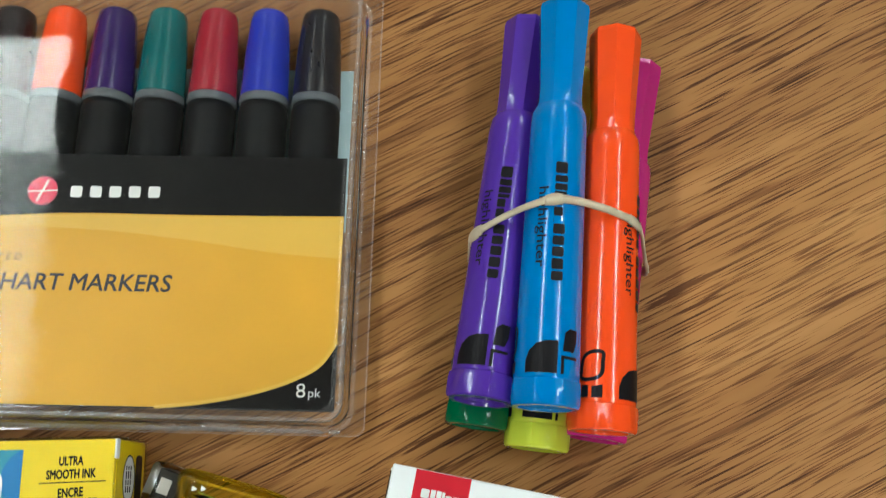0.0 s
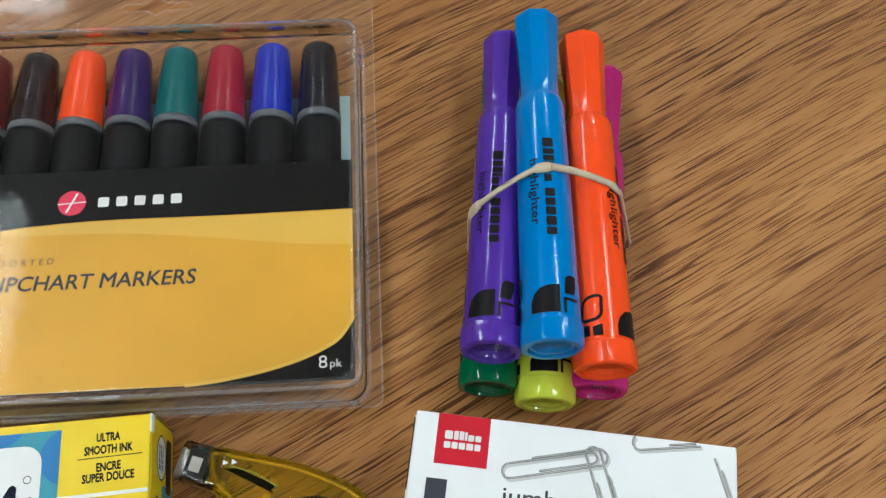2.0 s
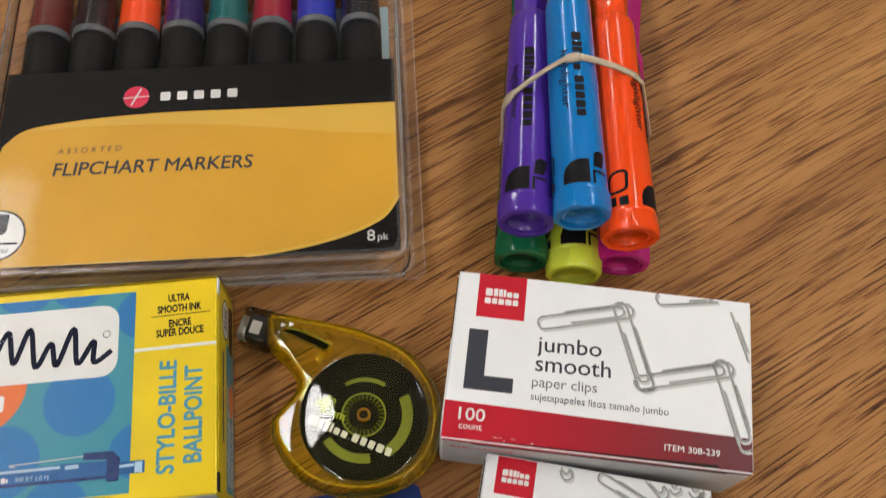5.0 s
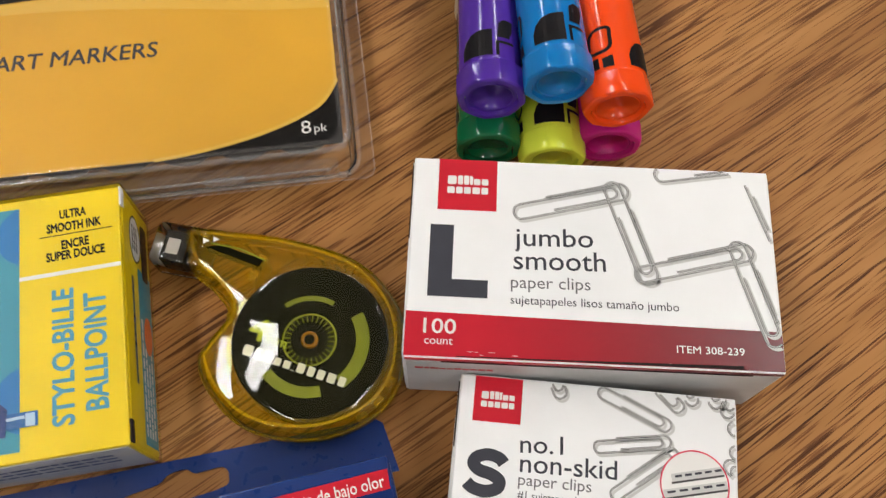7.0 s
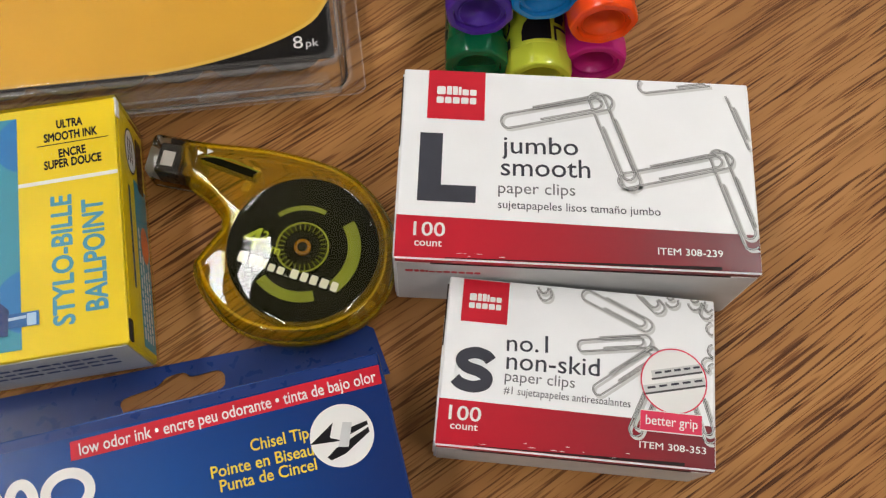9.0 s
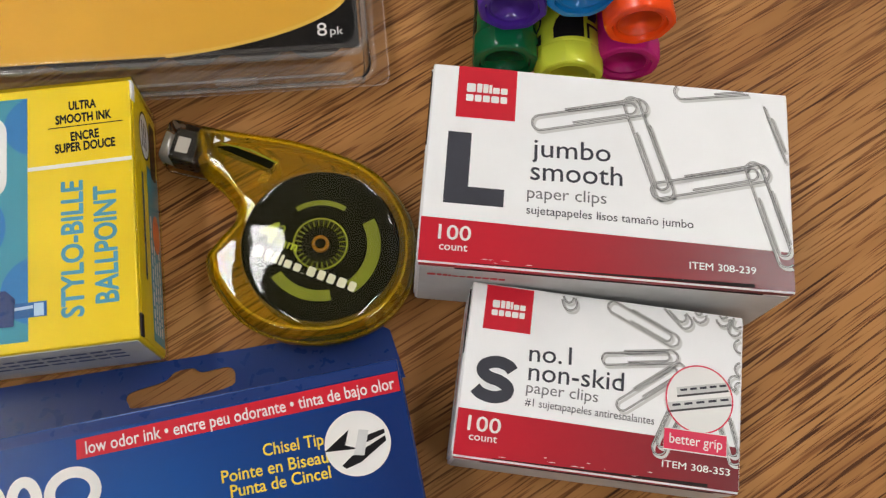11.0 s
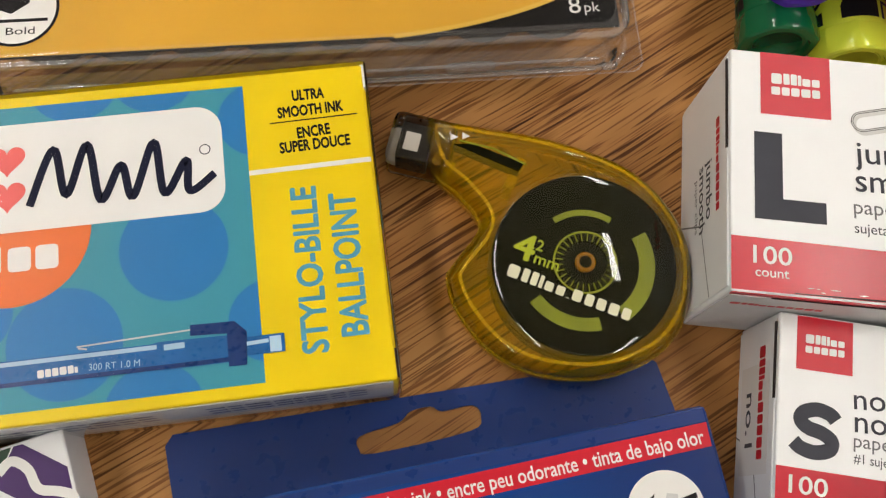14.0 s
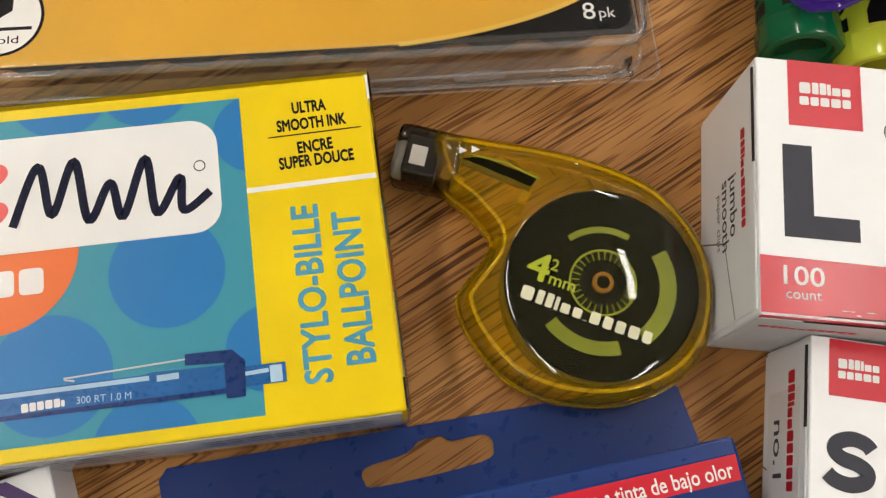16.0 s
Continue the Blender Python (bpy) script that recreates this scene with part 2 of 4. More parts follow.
CLEAR_CAP = clear_plastic("clear_cap", (0.93, 0.90, 0.85), 0.05, 1.0, 1.4, 0.1, 120.0)


def moulded(name, color, rough=0.26, sub=0.0):
    return surface(name, color, rough, 0.03, 40.0, 0.0, 500.0, coat=0.35, sub=sub, grain=0.03, spec=0.3)


# ---- mesh helpers: sizes in millimetres, in the thing's own axes ----
MM = 0.001


def thing(name, m, label, category, group="", kind=""):
    ob = new(name)
    ob.empty_display_size = 0.02
    ob.matrix_world = m
    return tagged(ob, label, category, group, kind)


def part(name, bm, material, parent, label="", smooth=False, unit=MM, m=None):
    """Links a bmesh (millimetres) as one mesh object under a thing or a part."""
    if m is not None:
        bmesh.ops.transform(bm, matrix=m, verts=bm.verts)
    bmesh.ops.scale(bm, vec=(unit, unit, unit), verts=bm.verts)
    me = bpy.data.meshes.new(name)
    for f in bm.faces:
        f.smooth = smooth
    bm.to_mesh(me)
    bm.free()
    me.materials.append(material)
    ob = new(name, me)
    ob.parent = parent
    if label:
        ob["label"] = label
    return ob


def box(x0, x1, y0, y1, z0, z1, bevel=0.0, segments=2):
    bm = bmesh.new()
    bmesh.ops.create_cube(bm, size=1)
    bmesh.ops.scale(bm, vec=(x1 - x0, y1 - y0, z1 - z0), verts=bm.verts)
    bmesh.ops.translate(bm, vec=((x0 + x1) / 2, (y0 + y1) / 2, (z0 + z1) / 2), verts=bm.verts)
    if bevel:
        bmesh.ops.bevel(bm, geom=bm.edges[:], offset=bevel, segments=segments, affect="EDGES", profile=0.5)
    return bm


def sheet(points, z, thick=0.04):
    """A flat printed patch, cut along its outline."""
    bm = bmesh.new()
    top = [bm.verts.new((x, y, z)) for x, y in points]
    f = bm.faces.new(top)
    f.normal_update()
    if f.normal.z < 0:
        f.normal_flip()
    if thick:
        r = bmesh.ops.extrude_face_region(bm, geom=[f])
        bmesh.ops.translate(bm, vec=(0, 0, thick), verts=[v for v in r["geom"] if isinstance(v, bmesh.types.BMVert)])
    bmesh.ops.triangulate(bm, faces=[g for g in bm.faces if len(g.verts) > 4])
    return bm


def quad(x0, y0, x1, y1):
    return [(x0, y0), (x1, y0), (x1, y1), (x0, y1)]


def ellipse(cx, cy, rx, ry=None, n=40, a0=0.0, a1=360.0):
    ry = rx if ry is None else ry
    closed = abs(a1 - a0) >= 360
    return [(cx + rx * math.cos(radians(a0 + (a1 - a0) * i / (n if closed else n - 1))),
             cy + ry * math.sin(radians(a0 + (a1 - a0) * i / (n if closed else n - 1)))) for i in range(n)]


def rounded(x0, y0, x1, y1, r, n=6):
    pts = []
    for cx, cy, a in ((x1 - r, y1 - r, 0), (x0 + r, y1 - r, 90), (x0 + r, y0 + r, 180), (x1 - r, y0 + r, 270)):
        pts += [(cx + r * math.cos(radians(a + 90 * i / n)), cy + r * math.sin(radians(a + 90 * i / n))) for i in range(n + 1)]
    return pts


def clip_poly(points, x0, y0, x1, y1):
    """Cuts an outline at a rectangle's edges."""
    def cut(pts, inside, cross):
        out = []
        for a, b in zip(pts, pts[1:] + pts[:1]):
            if inside(a):
                out.append(a)
            if inside(a) != inside(b):
                out.append(cross(a, b))
        return out

    def at_x(x):
        return lambda a, b: (x, a[1] + (b[1] - a[1]) * (x - a[0]) / (b[0] - a[0]))

    def at_y(y):
        return lambda a, b: (a[0] + (b[0] - a[0]) * (y - a[1]) / (b[1] - a[1]), y)

    for inside, cross in ((lambda p: p[0] >= x0, at_x(x0)), (lambda p: p[0] <= x1, at_x(x1)), (lambda p: p[1] >= y0, at_y(y0)), (lambda p: p[1] <= y1, at_y(y1))):
        if points:
            points = cut(points, inside, cross)
    return points


def spline(points, n=8, closed=False):
    """A smooth line through points (Catmull-Rom)."""
    pts = [Vector(p) for p in points]
    k = len(pts)
    out = []
    for i in range(k if closed else k - 1):
        p0, p1, p2, p3 = (pts[(i + j) % k] if closed else pts[min(max(i + j, 0), k - 1)] for j in (-1, 0, 1, 2))
        for s in range(n):
            t = s / n
            out.append(0.5 * ((2 * p1) + (p2 - p0) * t + (2 * p0 - 5 * p1 + 4 * p2 - p3) * t * t + (3 * p1 - p0 - 3 * p2 + p3) * t ** 3))
    if not closed:
        out.append(pts[-1])
    return [tuple(p) for p in out]


def stroke(points, width, z, thick=0.04, closed=False):
    """A flat inked line of even width along a 2D path."""
    bm = bmesh.new()
    pts = [Vector(p[:2]) for p in points]
    k = len(pts)
    rows = []
    for i, p in enumerate(pts):
        a = pts[(i - 1) % k] if closed or i else p
        b = pts[(i + 1) % k] if closed or i < k - 1 else p
        d = (b - a).normalized()
        s = Vector((-d.y, d.x)) * width / 2
        rows.append([bm.verts.new((*(p + s), z + thick)), bm.verts.new((*(p - s), z + thick))])
    for i in range(k if closed else k - 1):
        a, b = rows[i], rows[(i + 1) % k]
        bm.faces.new((a[0], a[1], b[1], b[0]))
    bmesh.ops.recalc_face_normals(bm, faces=bm.faces)
    return bm


def loft(rings, cap0=True, cap1=True, closed=True):
    """Skins a row of rings of equally many points."""
    bm = bmesh.new()
    vs = [[bm.verts.new(p) for p in ring] for ring in rings]
    for a, b in zip(vs, vs[1:]):
        k = len(a)
        for i in range(k if closed else k - 1):
            bm.faces.new((a[i], a[(i + 1) % k], b[(i + 1) % k], b[i]))
    if cap0:
        bm.faces.new(vs[0][::-1])
    if cap1:
        bm.faces.new(vs[-1])
    bmesh.ops.recalc_face_normals(bm, faces=bm.faces)
    return bm


def lathe(profile, n=32, cap0=True, cap1=True, turn=0.0):
    """Turns (position along x, radius) about the x axis."""
    return loft([[(x, r * math.cos(2 * math.pi * i / n + turn), r * math.sin(2 * math.pi * i / n + turn)) for i in range(n)] for x, r in profile], cap0, cap1)


def merged(*bms):
    out = bmesh.new()
    for b in bms:
        me = bpy.data.meshes.new("scratch")
        b.to_mesh(me)
        b.free()
        out.from_mesh(me)
        bpy.data.meshes.remove(me)
    return out


def letters(text, p0, p1, cap, z, bold=0.0, thick=0.0, slant=0.0):
    """Lettering in the built-in font, from p0 to p1 along its baseline, capitals cap high."""
    cu = bpy.data.curves.new("lettering", "FONT")
    cu.body, cu.size, cu.resolution_u, cu.shear = text, 1.0, 3, slant
    ob = bpy.data.objects.new("lettering", cu)
    me = bpy.data.meshes.new_from_object(ob)
    bm = bmesh.new()
    bm.from_mesh(me)
    bpy.data.objects.remove(ob), bpy.data.curves.remove(cu), bpy.data.meshes.remove(me)
    if bold:
        copies = []
        for k, (dx, dy) in enumerate([(0, 0)] + [(math.cos(math.pi * i / 4), math.sin(math.pi * i / 4)) for i in range(8)]):
            c = bm.copy()
            bmesh.ops.translate(c, vec=(dx * bold, dy * bold, 0.002 * k), verts=c.verts)
            copies.append(c)
        bm.free()
        bm = merged(*copies)
    xs = [v.co.x for v in bm.verts]
    x0, x1 = min(xs), max(xs)
    d = Vector(p1) - Vector(p0)
    sx, sy, a = d.length / (x1 - x0), cap / 0.72, math.atan2(d.y, d.x)
    m = Matrix.Translation((*p0, z)) @ Matrix.Rotation(a, 4, "Z") @ Matrix.Diagonal((sx, sy, 1, 1)) @ Matrix.Translation((-x0, 0, 0))
    bmesh.ops.transform(bm, matrix=m, verts=bm.verts)
    return bm


def word_bars(p0, p1, height, z, pattern, gap=0.16):
    """A row of plain upright blocks in place of a brand name; pattern holds each block's width and height share."""
    d = Vector(p1) - Vector(p0)
    a, total = math.atan2(d.y, d.x), sum(w for w, _ in pattern)
    bms, x = [], 0.0
    for w, hs in pattern:
        wide = d.length * w / total
        bms.append(sheet(rounded(x + wide * gap / 2, 0, x + wide * (1 - gap / 2), height * hs, min(wide, height * hs) * 0.16, 2), 0, 0.0))
        x += wide
    bm = merged(*bms)
    bmesh.ops.transform(bm, matrix=Matrix.Translation((*p0, z)) @ Matrix.Rotation(a, 4, "Z"), verts=bm.verts)
    return bm


MIXED = [(1.2, 1.0), (0.7, 1.05), (0.7, 1.05), (0.4, 1.0), (0.9, 0.72), (0.9, 0.72)]
CAPS = [(1.0, 0.95), (0.9, 0.95), (0.95, 0.95), (1.05, 0.95), (0.9, 0.95)]


# ---- the room ----
def slab(name, x0, x1, y0, y1, z0, z1, material):
    return tagged(part(name, box(x0, x1, y0, y1, z0, z1), material, None, unit=1.0), kind="structure")


slab("floor", -4, 4, -3.5, 3.5, -0.85, -0.75, FLOOR_VINYL)
slab("ceiling", -4, 4, -3.5, 3.5, 1.95, 2.05, CEILING_TILE)
slab("wall_north", -4.1, 4.1, 3.5, 3.6, -0.75, 1.95, WALL_PAINT)
slab("wall_south", -4.1, 4.1, -3.6, -3.5, -0.75, 1.95, WALL_PAINT)
slab("wall_west", -4.1, -4, -3.5, 3.5, -0.75, 1.95, WALL_PAINT)
slab("wall_east", 4, 4.1, -3.5, 3.5, -0.75, 1.95, WALL_PAINT)


def ceiling_light(x, y, half):
    ob = thing("ceiling_light", pose(x, y, 1.95), "recessed white fluorescent ceiling troffer, lit", "ceiling light", "ceiling lights")
    w = half + 30
    part("frame", merged(box(-w, -half, -620, 620, -25, 0), box(half, w, -620, 620, -25, 0), box(-half, half, -620, -590, -25, 0), box(-half, half, 590, 620, -25, 0)), CEILING_TILE, ob)
    part("diffuser", box(-half, half, -590, 590, -18, -2), DIFFUSER, ob, "glowing milky diffuser")
    return ob


lamp = ceiling_light(-1.09, 0.60, 95)
for x, y in ((1.04, 0.60), (-1.09, 2.40), (1.04, 2.40), (-1.09, -1.20), (1.04, -1.20)):
    copy_thing(lamp, pose(x, y, 1.95))

table = thing("table", pose(0, 0, -0.75), "wooden classroom table with an oak-grain laminate top", "table")
part("tabletop", box(-760, 760, -380, 640, 720, 750, 3), OAK, table, "tan oak-grain laminate top with dark streaks")
for x, y in ((-700, -320), (700, -320), (-700, 580), (700, 580)):
    part("leg", box(x - 20, x + 20, y - 20, y + 20, 0, 720, 3), STEEL, table, "grey steel leg")


# ---- printed paper clips on the cartons ----
def clip_line(a, b, r):
    """The bent wire of a drawn paper clip from a to b, outer half-width r."""
    a, b = Vector(a), Vector(b)
    u = (b - a).normalized()
    v = Vector((-u.y, u.x))
    n = (b - a).length
    uv = [(0.3 * n, r), (n - r, r)]
    uv += [(n - r + r * math.sin(radians(t)), r * math.cos(radians(t))) for t in range(20, 180, 20)]
    uv += [(n - r, -r), (r * 0.9, -r)]
    uv += [(r * 0.9 - 0.88 * r * math.sin(radians(t)), -0.12 * r - 0.88 * r * math.cos(radians(t))) for t in range(20, 180, 20)]
    uv += [(r * 0.9, 0.76 * r), (n - 1.9 * r, 0.72 * r)]
    uv += [(n - 1.9 * r + 0.68 * r * math.sin(radians(t)), 0.04 * r + 0.68 * r * math.cos(radians(t))) for t in range(20, 180, 20)]
    uv += [(n - 1.9 * r, -0.64 * r), (0.34 * n, -0.64 * r)]
    return [tuple(a + u * s + v * t) for s, t in uv]


def drawn_clip(parent, a, b, r, z, hw, hd, wide=0.45):
    pts = []
    path = clip_line(a, b, r)
    for p, q in zip(path, path[1:]):
        pts += [(p[0] + (q[0] - p[0]) * k / 6, p[1] + (q[1] - p[1]) * k / 6) for k in range(6)]
    runs, run = [], []
    for p in pts + [path[-1]]:
        if abs(p[0]) < hw and abs(p[1]) < hd:
            run.append(p)
        elif run:
            runs.append(run)
            run = []
    runs.append(run)
    runs = [q for q in runs if len(q) > 2]
    if not runs:
        return
    shade = [[(x + 0.5, y - 0.6) for x, y in q if abs(x + 0.5) < hw and abs(y - 0.6) < hd] for q in runs]
    shade = [q for q in shade if len(q) > 2]
    if shade:
        part("clip_picture_shade", merged(*[stroke(q, wide * 1.5, z, 0.02) for q in shade]), WIRE_SHADE, parent)
    clip = part("clip_picture", merged(*[stroke(q, wide, z + 0.05, 0.02) for q in runs]), WIRE_DARK, parent, "printed grey paper clip")
    part("clip_picture_light", merged(*[stroke(q, wide * 0.42, z + 0.09, 0.02) for q in runs]), WIRE_LIGHT, clip)


FRONT = Matrix(((1, 0, 0, 0), (0, 0, -1, 0), (0, 1, 0, 0), (0, 0, 0, 1)))
LEFT = Matrix(((0, 0, -1, 0), (-1, 0, 0, 0), (0, 1, 0, 0), (0, 0, 0, 1)))
RIGHT = Matrix(((0, 0, 1, 0), (1, 0, 0, 0), (0, 1, 0, 0), (0, 0, 0, 1)))


def side(m, x, y, z):
    return Matrix.Translation((x, y, z)) @ m


def clip_carton(name, m, w, d, h, label, group):
    """A small printed tuck-end carton of paper clips; returns it with its half sizes."""
    ob = thing(name, m, label, "box", group)
    hw, hd = w / 2, d / 2
    part("carton", box(-hw, hw, -hd, hd, 0, h, 0.45), CARD_WHITE, ob, "white printed carton")
    # lid tongue tucked in behind the front edge, with its worn crease
    part("lid_lip", box(-hw + 0.4, hw - 0.4, -hd - 0.18, -hd + 0.1, h - 1.9, h - 0.35, 0.08, 1), BAND_RED, ob, "red lip of the lid")
    part("tuck_slot", box(-hw * 0.80, hw * 0.84, -hd - 0.32, -hd + 0.2, h - 2.5, h - 1.8), SLOT_DARK, ob, "dark slot along the front edge")
    part("lid_gap", sheet([(-hw * 0.72, -hd + 0.75), (-hw * 0.1, -hd + 1.0), (hw * 0.78, -hd + 1.5), (hw * 0.78, -hd + 0.62), (hw * 0.1, -hd + 0.6), (-hw * 0.72, -hd + 0.55)], h + 0.13, 0.03), SLOT_DARK, ob, "dark gap beside the lid's tongue")
    rnd = random.Random(len(name) + int(w))
    flecks = []
    x = -hw * 0.78
    while x < hw * 0.8:
        s = rnd.uniform(0.4, 2.4)
        if rnd.random() < (0.3 if x < 0 else 0.12):
            y = -hd + rnd.uniform(1.0, 2.6)
            flecks.append(sheet([(x, y), (x + s * 0.5, y - rnd.uniform(0.04, 0.12)), (x + s, y + rnd.uniform(-0.1, 0.1)), (x + s * 0.6, y + rnd.uniform(0.06, 0.2))], h + 0.13, 0.03))
        x += s
    for fleck in flecks:
        part("worn_fleck", fleck, CARD_WORN, ob, "scuffed white fleck on the crease")
    # greyer than the white carton: the front side's shade is in this colour
    part("front_panel", box(-hw + 0.8, hw - 0.8, -hd - 0.25, -hd + 0.1, 0.5, h - 2.4), CARD_GREY, ob, "white front panel, its shade put into the grey")
    flap = part("side_flap", box(-hw - 0.35, -hw + 0.1, -hd + 1.2, hd - 1.2, 0.4, h - 1.0, 0.1, 1), CARD_WHITE, ob, "tucked white end flap")
    part("flap_slot", box(-hw - 0.42, -hw - 0.1, hd - d * 0.42, hd - 2, h - 1.7, h - 0.9), SLOT_DARK, flap)
    part("flap_edge", stroke([(hd * 0.15, 0), (hd * 0.3, h * 0.45), (hd * 0.95, h * 0.62)], 0.4, 0, 0.02), GREY_INK, flap, m=side(LEFT, -hw - 0.38, 0, 0.6))
    part("end_flap", box(hw - 0.1, hw + 0.35, -hd + 1.2, hd - 1.2, 0.4, h - 1.0, 0.1, 1), CARD_WHITE, ob, "tucked white end flap")
    return ob


def logo_square(parent, x0, y0, x1, y1, z):
    sq = part("logo_square", sheet(quad(x0, y0, x1, y1), z), RED_INK, parent, "red square mark")
    w, h = x1 - x0, y1 - y0
    part("logo_print", merged(word_bars((x0 + 0.14 * w, y0 + 0.50 * h), (x0 + 0.86 * w, y0 + 0.50 * h), h * 0.17, z + 0.1, MIXED),
                             word_bars((x0 + 0.14 * w, y0 + 0.32 * h), (x0 + 0.86 * w, y0 + 0.32 * h), h * 0.14, z + 0.1, CAPS)), WHITE_INK, sq, "white bars")


LW, LD, LH = 93.3, 54.5, 33.6
big = clip_carton("paper_clip_box", pose(0.0618, 0.0107, 0, 0, 0, -10.75), LW, LD, LH, "white and dark red carton of jumbo paper clips beside the highlighters", "paper clip boxes")
Z = LH + 0.05
part("red_band", sheet([(-46.5, -26.8), (46.5, -26.8), (46.5, -16.7), (-46.5, -15.4)], Z), BAND_RED, big, "dark red band")
logo_square(big, -40.0, 12.5, -24.7, 27.1, Z)
part("letter_L", sheet([(-41.5, -11.3), (-26.4, -11.3), (-26.4, -6.6), (-35.5, -6.6), (-35.5, 8.2), (-41.5, 8.2)], Z), CHARCOAL, big, "large charcoal letter")
part("lettering", letters("jumbo", (-19.8, 3.2), (0.3, 3.6), 5.2, Z + 0.05, 0.004), CHARCOAL, big)
part("lettering", letters("smooth", (-20.0, -3.2), (3.4, -2.8), 5.4, Z + 0.05, 0.004), CHARCOAL, big)
part("lettering", letters("paper clips", (-20.6, -8.2), (-0.6, -8.0), 3.3, Z + 0.05), GREY_INK, big)
part("lettering", letters("sujetapapeles lisos tamaño jumbo", (-20.6, -12.4), (21.4, -12.5), 2.3, Z + 0.05), CHARCOAL, big)
part("lettering", letters("100", (-42.0, -20.9), (-33.9, -20.9), 3.9, Z + 0.1, 0.01), WHITE_INK, big)
part("lettering", letters("count", (-41.6, -23.7), (-34.6, -23.7), 2.1, Z + 0.1, 0.01), WHITE_INK, big)
part("lettering", letters("ITEM 308-239", (20.3, -23.1), (36.9, -23.1), 1.9, Z + 0.1, 0.006), WHITE_INK, big)
for a, b, r in (((-20.3, 12.5), (9.5, 20.2), 2.4), ((5.0, 22.4), (14.8, -5.6), 2.4), ((10.6, -3.4), (41.0, 4.6), 2.4), ((36.8, 7.0), (45.2, -20.5), 2.4), ((16.6, 25.2), (47.0, 30.5), 2.4), ((40.6, 30.0), (50.0, 2.0), 2.4)):
    drawn_clip(big, a, b, r, Z + 0.1, 46.3, 26.9, 0.56)
part("front_print", word_bars((-44, 24.4), (-24, 24.4), 1.7, 0, MIXED + CAPS), RED_INK, big, "faint red bars", m=side(FRONT, 0, -LD / 2 - 0.3, 0))
part("side_print", word_bars((-14, 26.0), (8, 26.0), 2.2, 0, MIXED + CAPS), RED_INK, big, "red bars", m=side(LEFT, -LW / 2 - 0.45, 0, 0))
part("side_lettering", letters("jumbo", (-6, 19.6), (8, 19.6), 4.0, 0, 0.008), CHARCOAL, big, m=side(LEFT, -LW / 2 - 0.45, 0, 0))
part("side_lettering", letters("smooth", (-6, 14.8), (10, 14.8), 4.0, 0, 0.008), CHARCOAL, big, m=side(LEFT, -LW / 2 - 0.45, 0, 0))
part("side_lettering", letters("paper clips", (-4, 11.6), (9, 11.6), 2.2, 0), GREY_INK, big, m=side(LEFT, -LW / 2 - 0.45, 0, 0))

SW, SD, SH = 69.5, 44.0, 22.5
small = clip_carton("paper_clip_box", pose(0.0538, -0.0402, 0, 0, 0, -13.74), SW, SD, SH, "small white and dark red carton of non-skid paper clips", "paper clip boxes")
Z = SH + 0.05
part("red_band", sheet([(-34.6, -21.5), (34.6, -21.5), (34.6, -10.9), (-34.6, -10.2)], Z), BAND_RED, small, "dark red band")
logo_square(small, -31.0, 10.2, -19.0, 21.6, Z)
part("letter_S", stroke(spline([(-22.4, 0.3), (-23.6, 1.5), (-26.4, 2.15), (-29.2, 1.2), (-29.8, -0.4), (-28.2, -1.8), (-25.2, -2.6), (-23.2, -4.0), (-23.7, -5.8), (-26.6, -6.7), (-29.6, -6.1), (-31.2, -4.9)], 6), 3.0, Z + 0.05), CHARCOAL, small, "large charcoal letter")
part("lettering", letters("no.1", (-18.6, 3.4), (-8.0, 3.9), 4.6, Z + 0.05, 0.004), CHARCOAL, small)
part("lettering", letters("non-skid", (-18.4, -1.3), (5.4, -0.9), 4.8, Z + 0.05, 0.004), CHARCOAL, small)
part("lettering", letters("paper clips", (-18.6, -4.4), (-0.8, -4.5), 2.9, Z + 0.05), GREY_INK, small)
part("lettering", letters("#1 sujetapapeles antiresbalantes", (-18.6, -7.6), (13.4, -8.1), 2.0, Z + 0.05), CHARCOAL, small)
part("lettering", letters("100", (-31.9, -15.3), (-23.8, -15.3), 3.7, Z + 0.1, 0.01), WHITE_INK, small)
part("lettering", letters("count", (-31.3, -17.6), (-24.4, -17.6), 1.9, Z + 0.1, 0.01), WHITE_INK, small)
part("lettering", letters("ITEM 308-353", (15.8, -17.8), (32.4, -17.9), 1.7, Z + 0.1, 0.006), WHITE_INK, small)
for a, b in (((-13.5, 30.0), (-9.0, 17.8)), ((0.2, 21.0), (18.4, 13.0)), ((-0.6, 6.6), (18.4, 9.6)), ((4.0, -5.0), (20.0, 7.4)), ((10.0, 28.0), (21.2, 17.6)), ((20.5, 32.0), (24.0, 19.2)),
             ((29.2, 33.0), (29.6, 19.0)), ((37.0, 32.0), (32.0, 17.0)), ((46.0, 17.0), (32.6, 14.0)), ((46.0, 12.0), (33.0, 8.0)), ((44.0, -4.0), (31.8, 6.0)), ((20.0, 0.0), (14.2, -15.0)), ((29.0, 0.0), (33.8, -15.0))):
    drawn_clip(small, a, b, 1.7, Z + 0.1, 34.4, 21.7, 0.48)
disc = part("magnifier_disc", sheet(ellipse(24.2, -0.4, 8.3, 8.3, 48), Z + 0.32), WHITE_INK, small, "white round inset")
part("magnifier_ring", stroke(ellipse(24.2, -0.4, 8.3, 8.3, 48), 0.35, Z + 0.4, 0.02, True), PINK_INK, disc, "thin red ring")
